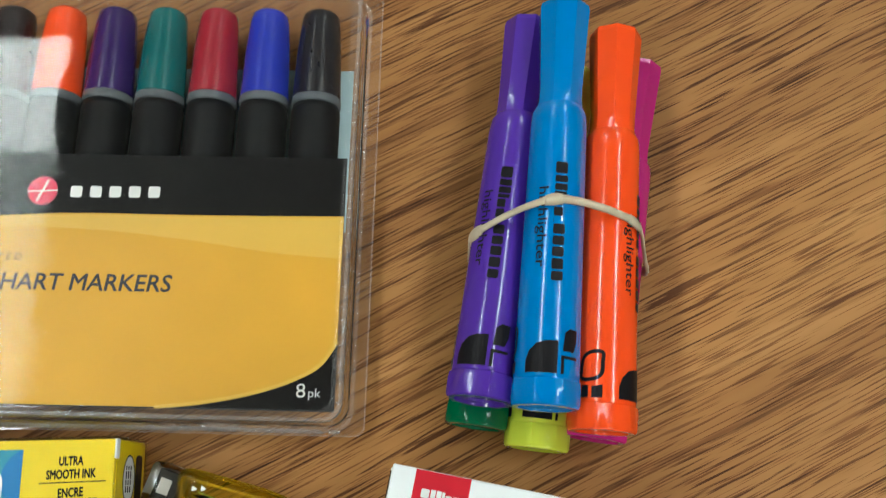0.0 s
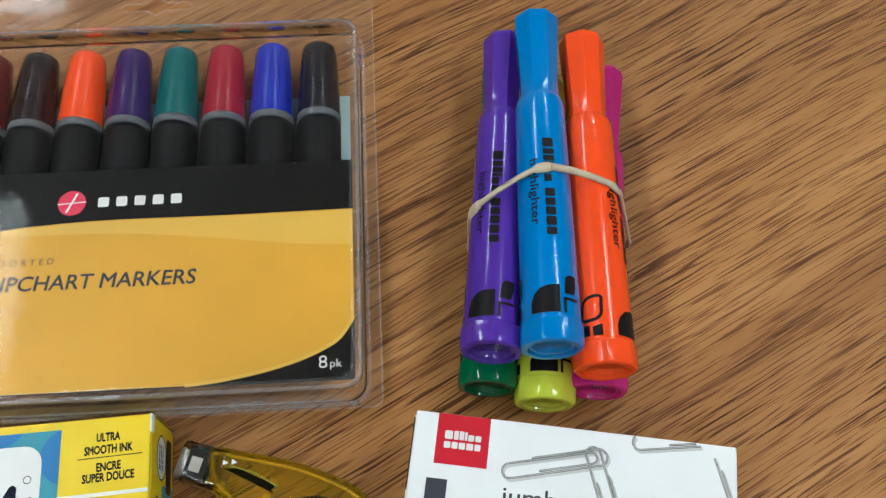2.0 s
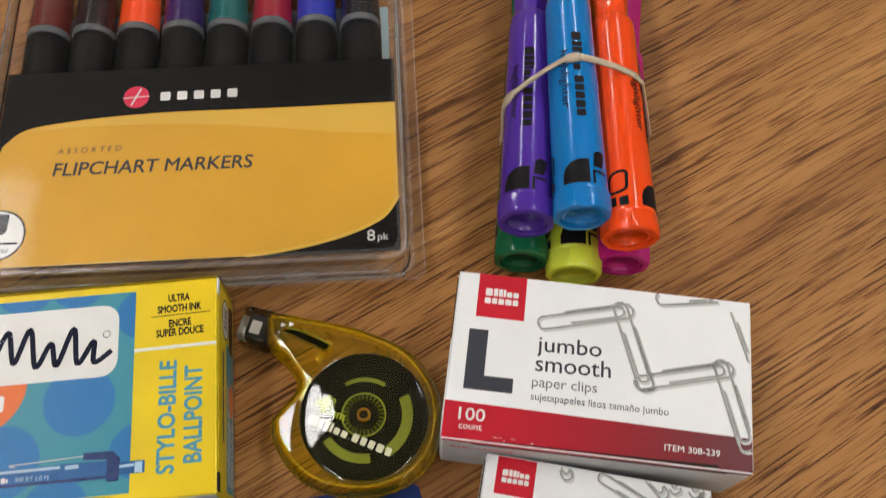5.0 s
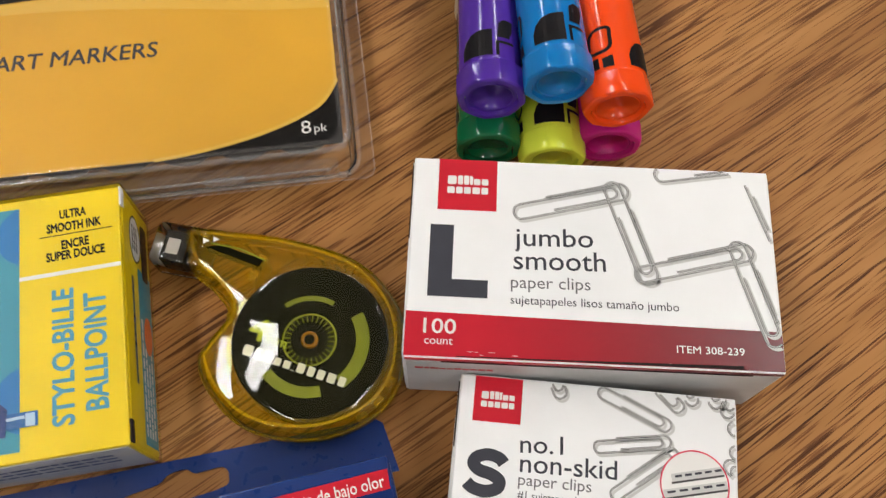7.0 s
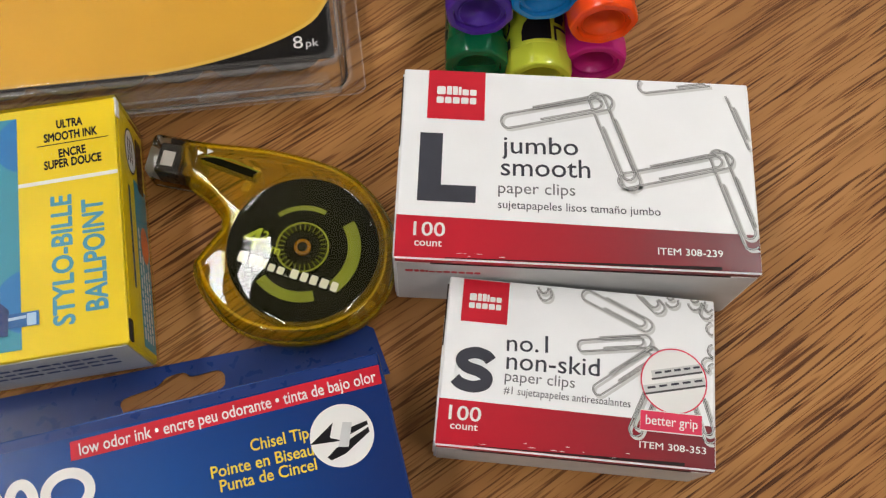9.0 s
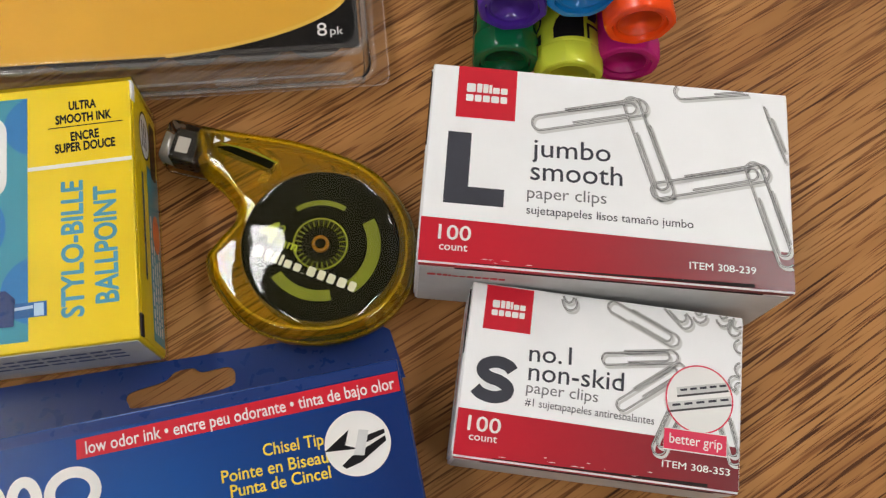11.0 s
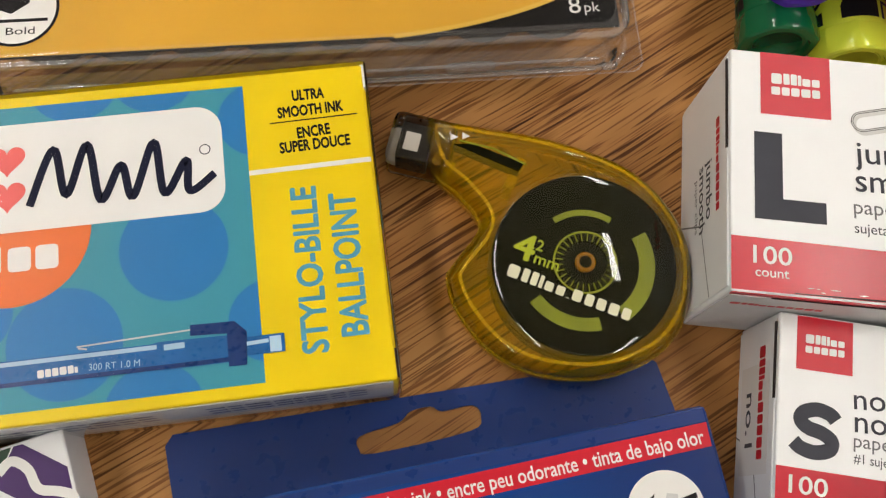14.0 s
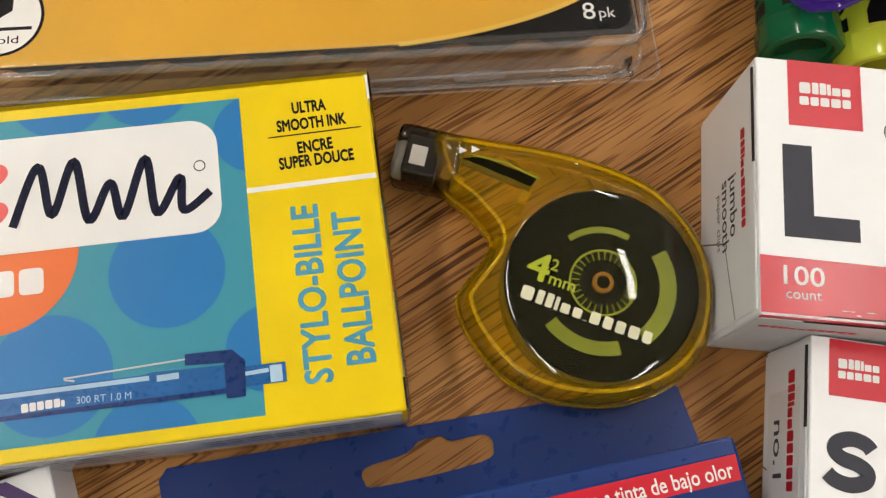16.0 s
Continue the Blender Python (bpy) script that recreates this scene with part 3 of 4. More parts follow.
for a, b in (((18.6, 0.6), (31.4, 3.6)), ((16.6, -3.4), (32.2, 0.2))):
    part("rod_picture", stroke([a, b], 2.4, Z + 0.38, 0.02), WIRE_LIGHT, disc, "grey ridged wire")
    part("rod_shade", stroke([(a[0], a[1] - 1.0), (b[0], b[1] - 1.0)], 0.5, Z + 0.4, 0.02), WIRE_DARK, disc)
    for k in range(5):
        f0, f1 = 0.06 + k * 0.19, 0.06 + k * 0.19 + 0.13
        part("ridge", stroke([(a[0] + (b[0] - a[0]) * f, a[1] + (b[1] - a[1]) * f + 0.45) for f in (f0, f1)], 0.55, Z + 0.42, 0.02), CHARCOAL, disc)
grip = part("grip_label", sheet([(15.8, -13.5), (31.3, -13.6), (31.3, -8.5), (15.8, -8.4)], Z + 0.42), PINK_INK, small, "pink-red label")
part("grip_border", stroke([(15.8, -13.5), (31.3, -13.6), (31.3, -8.5), (15.8, -8.4)], 0.25, Z + 0.46, 0.02, True), WHITE_INK, grip)
part("lettering", letters("better grip", (17.2, -11.9), (30.2, -12.0), 2.5, Z + 0.5, 0.004), WHITE_INK, grip)
part("side_label", sheet(quad(-12, 3, 12, 19), 0), WHITE_INK, small, "pale side label", m=side(LEFT, -SW / 2 - 0.42, 0, 0))
part("side_print", word_bars((-16, 13.2), (9, 13.2), 3.2, 0, MIXED + CAPS), RED_INK, small, "red bars", m=side(LEFT, -SW / 2 - 0.5, 0, 0))
part("side_lettering", letters("no.1", (-6, 6.4), (6, 6.4), 4.4, 0, 0.01), CHARCOAL, small, m=side(LEFT, -SW / 2 - 0.5, 0, 0))


# ---- ballpoint pen carton in clear film ----
PH = 25.5
pens = thing("pen_box", pose(-0.0584, 0.0175, 0, 0, 0, 1.6), "yellow and blue carton of ballpoint pens in clear shrink film", "box")
PX0, PX1, PY = -152.0, 0.2, 35.2
part("carton", box(PX0, PX1, -PY, PY, 0, PH, 0.5), YELLOW_CARD, pens, "bright yellow carton")
Z = PH + 0.05
BX0, BX1, BY = -151.5, -26.1, 32.6
part("blue_panel", sheet(quad(BX0, -BY, BX1, BY), Z), TEAL_INK, pens, "teal printed panel")
for cx, cy, r in ((-42.6, -2.6, 11.2), (-65, -20, 11.5), (-24, -20, 8.6), (-45, 38.0, 9.5), (-23.5, 24.5, 8.5), (-62, 38, 10), (-100, 30, 12), (-96, -24, 11), (-125, 0, 13), (-84, -12, 9), (-48, -36, 10)):
    pts = clip_poly(ellipse(cx, cy, r), BX0, -BY, BX1, BY)
    if len(pts) > 2:
        part("blue_dot", sheet(pts, Z + 0.05 + 0.002 * (cx % 7)), BLUE_INK, pens, "mid-blue printed dot")
part("orange_dot", sheet(ellipse(-75.5, 5.0, 16.4, 16.4, 48), Z + 0.12), ORANGE_INK, pens, "orange printed dot")
part("white_plate", sheet(rounded(-148, 4.5, -31.2, 28.6, 5.5), Z + 0.18), WHITE_INK, pens, "white rounded name plate")
wave = spline([(-71.5, 9.8), (-66.5, 22.0), (-64.0, 11.5), (-59.5, 22.4), (-57.0, 9.6), (-52.6, 17.0), (-50.4, 9.6), (-45.6, 21.4), (-43.8, 9.6), (-39.0, 16.6), (-38.6, 9.6), (-33.2, 13.0)], 10)
part("name_stroke", stroke(wave, 1.7, Z + 0.24), NAVY_STROKE, pens, "dark flowing brush stroke")
part("ring_mark", stroke(ellipse(-35.0, 18.6, 1.1, 1.1, 20), 0.22, Z + 0.24, 0.02, True), NAVY_STROKE, pens)
for cy in (20.6, 12.6):
    heart = []
    for k in range(36):
        a = 2 * math.pi * k / 36
        heart.append((-76.0 + 0.235 * 16 * math.sin(a) ** 3, cy + 0.235 * (13 * math.cos(a) - 5 * math.cos(2 * a) - 2 * math.cos(3 * a) - math.cos(4 * a))))
    part("coral_heart", sheet(heart, Z + 0.24), CORAL_INK, pens, "coral printed heart")
part("brand_print", merged(word_bars((-76.4, -4.0), (-65.4, -4.0), 5.2, Z + 0.2, [(1, 1), (1, 1)]), word_bars((-95, -4), (-77, -4), 6, Z + 0.2, CAPS)), WHITE_INK, pens, "white bars")
part("lettering", letters("ULTRA", (-15.6, 28.0), (-8.6, 28.1), 2.5, Z, 0.04), BLACK_INK, pens)
part("lettering", letters("SMOOTH INK", (-19.0, 24.2), (-4.8, 24.6), 2.5, Z, 0.04), BLACK_INK, pens)
part("rule", stroke([(-20.9, 23.1), (-1.9, 23.5)], 0.28, Z), BLACK_INK, pens)
part("lettering", letters("ENCRE", (-15.2, 19.1), (-8.0, 19.5), 2.5, Z, 0.04), BLACK_INK, pens)
part("lettering", letters("SUPER DOUCE", (-19.2, 16.0), (-4.0, 16.5), 2.5, Z, 0.04), BLACK_INK, pens)
part("white_rule", stroke([(-26.1, 12.2), (0, 12.6)], 1.1, Z), WHITE_INK, pens, "white rule")
part("lettering", letters("STYLO-BILLE", (-13.0, -28.0), (-12.6, 7.9), 5.4, Z, 0.028), SKY_INK, pens, "blue upright lettering")
part("lettering", letters("BALLPOINT", (-4.6, -25.3), (-4.5, 5.7), 5.6, Z, 0.028), SKY_INK, pens, "blue upright lettering")
# the printed picture of a pen
pic = part("pen_picture", sheet([(-151, -27.4), (-75, -27.2), (-48.4, -27.3), (-46.5, -27.7), (-32.4, -27.7), (-32.3, -22.2), (-46.5, -21.9), (-48.3, -22.2), (-75, -22.2), (-151, -22.2)], Z + 0.2), PEN_BLUE, pens, "printed blue retractable pen")
part("pen_collar", sheet([(-33.0, -28.6), (-29.4, -28.6), (-29.0, -21.8), (-31.4, -19.4), (-40.2, -19.2), (-40.3, -21.4), (-33.0, -21.8)], Z + 0.26), PEN_NAVY, pic)
part("pen_button", sheet(quad(-29.4, -26.8, -21.6, -23.0), Z + 0.26), PEN_BLUE, pic)
part("pen_button_end", sheet(quad(-24.6, -26.6, -22.3, -23.4), Z + 0.32), PEN_SHINE, pic)
part("pen_shine", merged(stroke([(-151, -23.0), (-47, -22.9)], 0.9, Z + 0.26), stroke([(-29.2, -24.4), (-24.8, -24.2)], 0.8, Z + 0.33), stroke([(-45.6, -23.2), (-41.5, -23.1)], 1.2, Z + 0.27)), PEN_SHINE, pic)
part("pen_dark", stroke([(-151, -26.9), (-33, -27.1)], 0.9, Z + 0.26), PEN_NAVY, pic)
part("pen_clip", merged(stroke([(-62.6, -21.0), (-40.2, -20.2)], 0.35, Z + 0.28), stroke([(-62.4, -21.3), (-60.6, -21.7)], 0.35, Z + 0.29)), WIRE_LIGHT, pic, "thin wire clip")
part("pen_print", word_bars((-70.4, -26.4), (-62.4, -26.1), 1.7, Z + 0.3, CAPS + [(0.5, 0.7)]), WHITE_INK, pic)
part("lettering", letters("300 RT 1.0 M", (-60.4, -26.0), (-50.4, -26.3), 1.4, Z + 0.3), PEN_SHINE, pic)
# narrow end, seen past the top's right edge
end = part("end_panel", box(PX1 - 0.1, PX1 + 0.25, -PY + 1, PY - 1, 0.6, PH - 1.6), YELLOW_CARD, pens, "yellow end panel")
M = side(RIGHT, PX1 + 0.32, 0, 0)
part("end_teal", sheet(quad(-33, 1.2, 16, 12.5), 0), TEAL_INK, end, "teal print", m=M)
part("end_print", merged(*[word_bars((-31, y), (x1, y), 1.2, 0.06, [(1, 1), (0.8, 1), (1.2, 1), (0.6, 1), (1, 1), (0.9, 1), (1.1, 1), (0.7, 1), (1, 1)]) for y, x1 in ((10.2, 2), (7.8, -6), (5.4, -10), (3.0, -3))]), WHITE_INK, end, m=M)
part("end_pen", stroke([(-18, 17.2), (-6, 17.4), (12, 17.6)], 1.7, 0), PEN_NAVY, end, "printed dark pen", m=M)
part("end_orange", sheet(ellipse(-2, 5.5, 5.5, 3.6), 0.05), ORANGE_INK, end, m=M)
part("end_plate", sheet(ellipse(24, 14, 6.8, 4.8), 0.02), WHITE_INK, end, m=M)
part("end_plate_ring", stroke(ellipse(24, 14, 6.8, 4.8), 0.6, 0.08, 0.02, True), BLACK_INK, end, m=M)
part("end_plate_print", merged(*[word_bars((20, y), (28, y), 0.9, 0.1, [(1, 1), (0.8, 1), (1.2, 1), (0.7, 1)]) for y in (15.8, 14, 12.2)]), BLACK_INK, end, m=M)
part("end_block", sheet(rounded(14, 3, 31, 8.6, 1.4), 0.06), BLACK_INK, end, m=M)
part("corner_tab", box(PX1 - 0.5, PX1 + 0.4, PY - 5.5, PY + 0.1, PH - 3.0, PH - 0.2, 0.2), CARD_WHITE, pens, "raised white corner tab")
part("corner_slot", box(PX1 - 0.25, PX1 + 0.42, -PY + 0.8, -PY + 6.5, PH - 3.0, PH - 0.4), SLOT_DARK, pens)
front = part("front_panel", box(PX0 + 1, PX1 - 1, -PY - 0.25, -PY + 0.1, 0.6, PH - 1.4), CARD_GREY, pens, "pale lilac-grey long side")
part("front_print", merged(*[word_bars((x0, y), (x0 + 34, y), 1.6, 0, [(1, 1), (0.7, 1), (1.3, 1), (0.9, 1), (0.5, 1), (1.1, 1), (0.8, 1), (1, 1)]) for y in (17, 13.4, 9.8) for x0 in (-40, -84, -128)]), PEN_NAVY, front, "small dark blue bars", m=side(FRONT, 0, -PY - 0.32, 0))
part("wrap", box(PX0 - 1, PX1 + 0.9, -PY - 0.9, PY + 0.8, 0.05, PH + 0.75, 0.9, 3), FILM, pens, "clear shrink film", smooth=True)


# ---- dry-erase marker carton with hanging flap ----
EH = 26.0
dry = thing("marker_box", pose(0.004, -0.029, 0, 0, 0, 5.65), "glossy blue carton of dry-erase markers with a hang flap", "box")
EX0, EY0 = -112.0, -142.0
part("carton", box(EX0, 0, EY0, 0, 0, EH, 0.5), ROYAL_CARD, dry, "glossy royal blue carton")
bm = bmesh.new()
outer = [(-112.4, 16.0), (-110.5, 18.2), (-1.2, 14.4), (0.6, 13.0), (2.2, -0.6), (-112.0, -0.6)]
slot = spline([(-70.6, 7.0), (-69.8, 9.8), (-61.0, 11.0), (-57.6, 13.0), (-53.0, 13.2), (-50.6, 11.6), (-43.6, 11.6), (-42.2, 8.6), (-45.6, 6.0), (-67.4, 5.4)], 4, True)
edges = []
for ring in (outer, slot):
    vs = [bm.verts.new((x, y, 0.25)) for x, y in ring]
    edges += [bm.edges.new((a, b)) for a, b in zip(vs, vs[1:] + vs[:1])]
bmesh.ops.triangle_fill(bm, edges=edges, use_beauty=True)
r = bmesh.ops.extrude_face_region(bm, geom=bm.faces[:])
bmesh.ops.translate(bm, vec=(0, 0, 0.4), verts=[v for v in r["geom"] if isinstance(v, bmesh.types.BMVert)])
bmesh.ops.recalc_face_normals(bm, faces=bm.faces)
part("hang_flap", bm, NAVY_CARD, dry, "navy card flap with a hang slot")
part("back_panel", box(EX0 + 0.6, -0.6, -0.1, 0.2, 0.5, EH - 0.8), NAVY_CARD, dry)
part("end_panel", box(-0.1, 0.25, EY0 + 1, -1, 0.5, EH - 0.8), NAVY_CARD, dry, "dark navy end panel")
Z = EH + 0.05
part("top_edge", sheet(quad(EX0 + 0.6, -3.0, -0.6, -0.5), Z), NAVY_CARD, dry)
part("red_strip", sheet([(-77.0, -8.6), (-0.8, -8.0), (-0.6, -3.2), (-76.8, -4.0)], Z + 0.06), RED_INK, dry, "red strip")
part("lettering", letters("low odor ink • encre peu odorante • tinta de bajo olor", (-74.8, -7.7), (-1.9, -7.2), 3.0, Z + 0.12, 0.012), WHITE_INK, dry)
part("lettering", letters("Chisel Tip", (-35.0, -16.6), (-20.8, -16.8), 2.9, Z + 0.06, 0.012), YELLOW_LETTER, dry)
part("lettering", letters("Pointe en Biseau", (-45.2, -20.7), (-20.4, -21.0), 2.9, Z + 0.06, 0.012), YELLOW_LETTER, dry)
part("lettering", letters("Punta de Cincel", (-43.6, -24.3), (-20.4, -24.6), 2.9, Z + 0.06, 0.012), YELLOW_LETTER, dry)
tip = part("tip_disc", sheet(ellipse(-13.0, -18.1, 7.8, 7.6, 44), Z + 0.06), WHITE_INK, dry, "white round inset")
for pts in ([(-21.0, -18.6), (-14.6, -14.6), (-16.0, -18.0), (-13.0, -19.4)], [(-17.5, -22.5), (-15.0, -20.8), (-6.4, -17.6), (-6.3, -18.8), (-13.0, -22.6), (-16.6, -23.4)], [(-12.6, -17.0), (-6.4, -16.0), (-6.3, -17.0), (-11.8, -18.6)]):
    part("tip_picture", sheet(pts, Z + 0.12), BLACK_INK, tip, "black marker tip drawing")
part("tip_light", sheet([(-14.4, -20.6), (-12.2, -15.0), (-10.0, -15.6), (-12.0, -21.2)], Z + 0.17), CARD_GREY, tip)
for k, (x0, x1) in enumerate(((-101, -93.5), (-93, -85.6), (-84.6, -72.4))):
    ring = ellipse((x0 + x1) / 2, -15.6, (x1 - x0) / 2 - 0.9, 4.4, 30)
    part("brand_shape", stroke(ring, 2.5, Z + 0.08, 0.03, True), WHITE_INK, dry, "heavy white rounded shape")
part("ring_mark", stroke(ellipse(-71.0, -20.6, 0.9, 0.9, 16), 0.2, Z + 0.08, 0.02, True), SKY_INK, dry)
part("lettering", letters("markers", (-82.0, -27.0), (-56.8, -26.6), 4.0, Z + 0.06, 0.012), YELLOW_LETTER, dry)
part("lettering", letters("ment à sec", (-55.5, -31.6), (-32.0, -31.2), 4.0, Z + 0.06, 0.012), YELLOW_LETTER, dry)
part("lettering", letters("seco", (-40.0, -36.6), (-28.2, -36.2), 4.0, Z + 0.06, 0.012), YELLOW_LETTER, dry)
part("dark_mark", sheet([(-19, -37), (-8, -34.5), (-6, -40), (-18, -42)], Z + 0.06), BLACK_INK, dry)


# ---- blister pack of flipchart markers ----
pack = thing("marker_pack", pose(0.001, 0.061, 0, 0, 0, -0.9), "clear blister pack of flipchart markers with gold and black card", "marker pack")
PL, PR, PB, PT = -148.0, 5.0, -4.4, 141.0
CAPS_COLOURS = [("black", (0.012, 0.011, 0.015)), ("blue", (0.018, 0.035, 0.42)), ("red", (0.34, 0.012, 0.03)), ("teal", (0.004, 0.125, 0.125)), ("purple", (0.035, 0.012, 0.11)),
                ("orange", (0.95, 0.085, 0.012)), ("dark", (0.016, 0.010, 0.012)), ("maroon", (0.13, 0.018, 0.016))]
for k, (word, colour) in enumerate(CAPS_COLOURS):
    mk = thing("flipchart_marker", pose(0.001, 0.061, 0, 0, 0, -0.9) @ pose((-11.4 - 17.5 * k) * MM, 0.0068, 0.0098, 0, 0, 90), "charcoal flipchart marker with a " + word + " cap inside the blister pack", "marker", "flipchart markers")
    part("barrel", lathe([(0, 7.0), (1.0, 8.1), (91, 8.1), (93.5, 7.6)], 28), BARREL, mk, "charcoal barrel", smooth=True)
    part("ring", lathe([(93.4, 7.9), (93.8, 8.2), (96.0, 8.2), (96.4, 7.9)], 28), GREY_RING, mk, "glossy grey ring", smooth=True)
    cap = moulded("marker_cap_" + word, colour, 0.25)
    part("cap", lathe([(96.3, 8.0), (97, 8.0), (112, 7.5), (123, 6.7), (126.4, 6.2), (127.6, 5.0), (128, 3.0)], 28), cap, mk, word + " cap", smooth=True)
    part("cap_rib", box(97.5, 121, -0.6, 0.6, 7.0, 8.1, 0.3), cap, mk, m=Matrix.Rotation(radians(2.0), 4, "Y"))
part("pale_backing", box(-141, -0.6, 60, 118, 0.9, 1.3), LABEL_BLUE, pack, "pale blue-grey backing card")
CZ = 19.6
part("card", box(-142.5, 1.3, 0, 79.2, CZ - 0.4, CZ), BLACK_CARD, pack, "black printed card insert")
gold_top = spline([(-140.5, 48), (-133, 54.5), (-117, 57.4), (-98, 59.0), (-79, 59.7), (-42, 59.6), (1.2, 60.0)], 6)
gold_low = spline([(1.2, 21.0), (-3.4, 14.0), (-9.6, 10.0), (-18, 6.6), (-28.4, 3.8), (-40, 1.7), (-52, 0.4)], 6)
part("gold_field", sheet(gold_top + gold_low + [(-142.2, 0.3), (-142.2, 40)], CZ + 0.05), GOLD_CARD, pack, "golden yellow printed field")
part("gold_sweep", sheet(spline([(-133, 54.0), (-117, 56.9), (-98, 58.5), (-79, 59.2), (-42, 59.1), (1.1, 59.5)], 6) + spline([(1.1, 46.6), (-20, 48.0), (-50, 52.0), (-80, 54.6), (-110, 55.0)], 6), CZ + 0.12), GOLD_LIGHT, pack, "paler golden sweep")
part("gold_rim", stroke(gold_low, 1.1, CZ + 0.12), GOLD_LIGHT, pack)
logo = part("logo_disc", sheet(ellipse(-94.2, 66.8, 4.7, 4.7, 36), CZ + 0.05), PINK_INK, pack, "round red mark")
part("logo_line", merged(stroke([(-99.0, 66.4), (-89.4, 67.0)], 0.4, CZ + 0.12), stroke([(-95.8, 63.2), (-92.6, 70.4)], 0.7, CZ + 0.12)), WHITE_INK, logo)
part("brand_print", word_bars((-86.6, 64.8), (-55.8, 65.1), 3.7, CZ + 0.05, [(1, 1)] * 5, 0.40), WHITE_INK, pack, "spaced white bars")
part("lettering", letters("FLIPCHART MARKERS", (-121.4, 35.0), (-50.4, 35.1), 5.4, CZ + 0.12, 0.014, slant=0.12), CHARCOAL, pack)
part("lettering", letters("A S S O R T E D", (-120.6, 43.9), (-97.8, 44.3), 2.3, CZ + 0.12, slant=0.12), CHARCOAL, pack)
part("lettering", letters("8", (-10.2, 4.0), (-7.4, 4.1), 4.3, CZ + 0.1), WHITE_INK, pack)
part("lettering", letters("pk", (-6.6, 4.2), (-2.9, 4.2), 2.7, CZ + 0.1), WHITE_INK, pack)
icon = part("icon_disc", sheet(ellipse(-137.6, 12.6, 9.4, 9.4, 44), CZ + 0.12), WHITE_INK, pack, "white round icon")
part("icon_ring", stroke(ellipse(-137.6, 12.6, 9.4, 9.4, 44), 0.7, CZ + 0.18, 0.02, True), BLACK_INK, icon)
part("icon_tip", sheet([(-143, 21.0), (-134.2, 20.6), (-134.6, 13.8), (-138.6, 11.2), (-143, 13.0)], CZ + 0.18), BLACK_INK, icon)
part("icon_line", stroke([(-144.8, 9.4), (-130.4, 9.4)], 0.8, CZ + 0.18), BLACK_INK, icon)
part("lettering", letters("Bold", (-139.6, 5.9), (-133.2, 5.9), 1.9, CZ + 0.18), BLACK_INK, icon)


def rounded_ring(inset, z, r):
    return [(x, y, z) for x, y in rounded(PL + inset, PB + inset, PR - inset, PT - inset, r, 8)]


FZ = 8.0
part("blister", loft([rounded_ring(0.0, FZ, 6.0), rounded_ring(0.5, FZ + 0.8, 6.0), rounded_ring(0.9, 15.0, 6.0), rounded_ring(1.0, 16.6, 6.0), rounded_ring(1.2, 19.0, 6.0), rounded_ring(1.8, 20.8, 5.5), rounded_ring(2.8, 21.5, 5.0), rounded_ring(4.0, 21.5, 4.5), rounded_ring(4.8, 21.2, 4.0)], False, False), CLEAR, pack, "clear moulded blister", smooth=True)
part("blister_tray", loft([rounded_ring(3.2, 0.4, 5.0), rounded_ring(2.2, 1.0, 5.5), rounded_ring(1.2, FZ - 0.6, 6.0), rounded_ring(0.0, FZ, 6.0)], False, False), CLEAR, pack, "clear moulded back tray", smooth=True)
part("blister_top", sheet(quad(PL + 4.8, 79.2, PR - 4.8, PT - 4.8), 21.2, 0.0), CLEAR_TOP, pack, "clear glossy blister top")
part("blister_window", sheet(quad(PL + 4.8, PB + 4.8, PR - 4.8, 79.2), 21.2, 0.0), CLEAR_FRONT, pack, "clear blister over the card")
part("blister_rim", loft([rounded_ring(1.5, 19.6, 6), rounded_ring(1.1, 20.2, 6), rounded_ring(1.5, 20.9, 6), rounded_ring(2.2, 21.4, 5.5), rounded_ring(2.6, 21.0, 5.5)], False, False), CLEAR_EDGE, pack, "moulded edge with caught light put into its white", smooth=True)
part("blister_bead", loft([rounded_ring(-0.9, FZ + 0.1, 7), rounded_ring(-0.6, FZ + 0.7, 7), rounded_ring(-0.2, FZ + 0.8, 7), rounded_ring(0.2, FZ + 0.5, 6)], False, False), CLEAR_WALL, pack, "moulded rim", smooth=True)
for x in (-127, -34):
    part("bottom_rib", box(x - 6, x + 6, PB - 1.3, PB + 1.0, FZ + 2.4, FZ + 5.4, 1.1, 3), CLEAR_WALL, pack, "moulded clear rib", smooth=True)
# this wall's haze of reflected light comes from its cloudy colour
part("front_wall", loft([[(x, PB + y, z) for x in (PL + 6, -110, -70, -30, PR - 6)] for y, z in ((-1.0, FZ + 0.6), (-0.5, FZ + 1.4), (-0.3, FZ + 4.6), (-0.8, FZ + 5.4), (-0.7, FZ + 6.4), (0.0, FZ + 7.2), (0.3, 18.8))], False, False, closed=False), CLEAR_WALL, pack, "clear front wall with a moulded ridge", smooth=True)
# added tubes that draw the bright highlight lines along the front
for z, y, r in ((FZ + 5.9, -0.7, 0.4), (FZ + 0.8, -1.0, 0.4)):
    part("front_ridge", lathe([(PL + 8, r * 0.4), (PL + 9, r), (PR - 9, r), (PR - 8, r * 0.4)], 8), CLEAR_EDGE, pack, "thin whitish tube standing in for an edge highlight", smooth=True, m=Matrix.Translation((0, PB + y, z)))
part("corner_catch", box(-1.5, 2.2, PB - 1.4, PB - 0.2, FZ + 0.4, FZ + 3.0, 0.6, 3), CLEAR_EDGE, pack, "moulded clear catch", smooth=True)
bm = bmesh.new()
edges = []
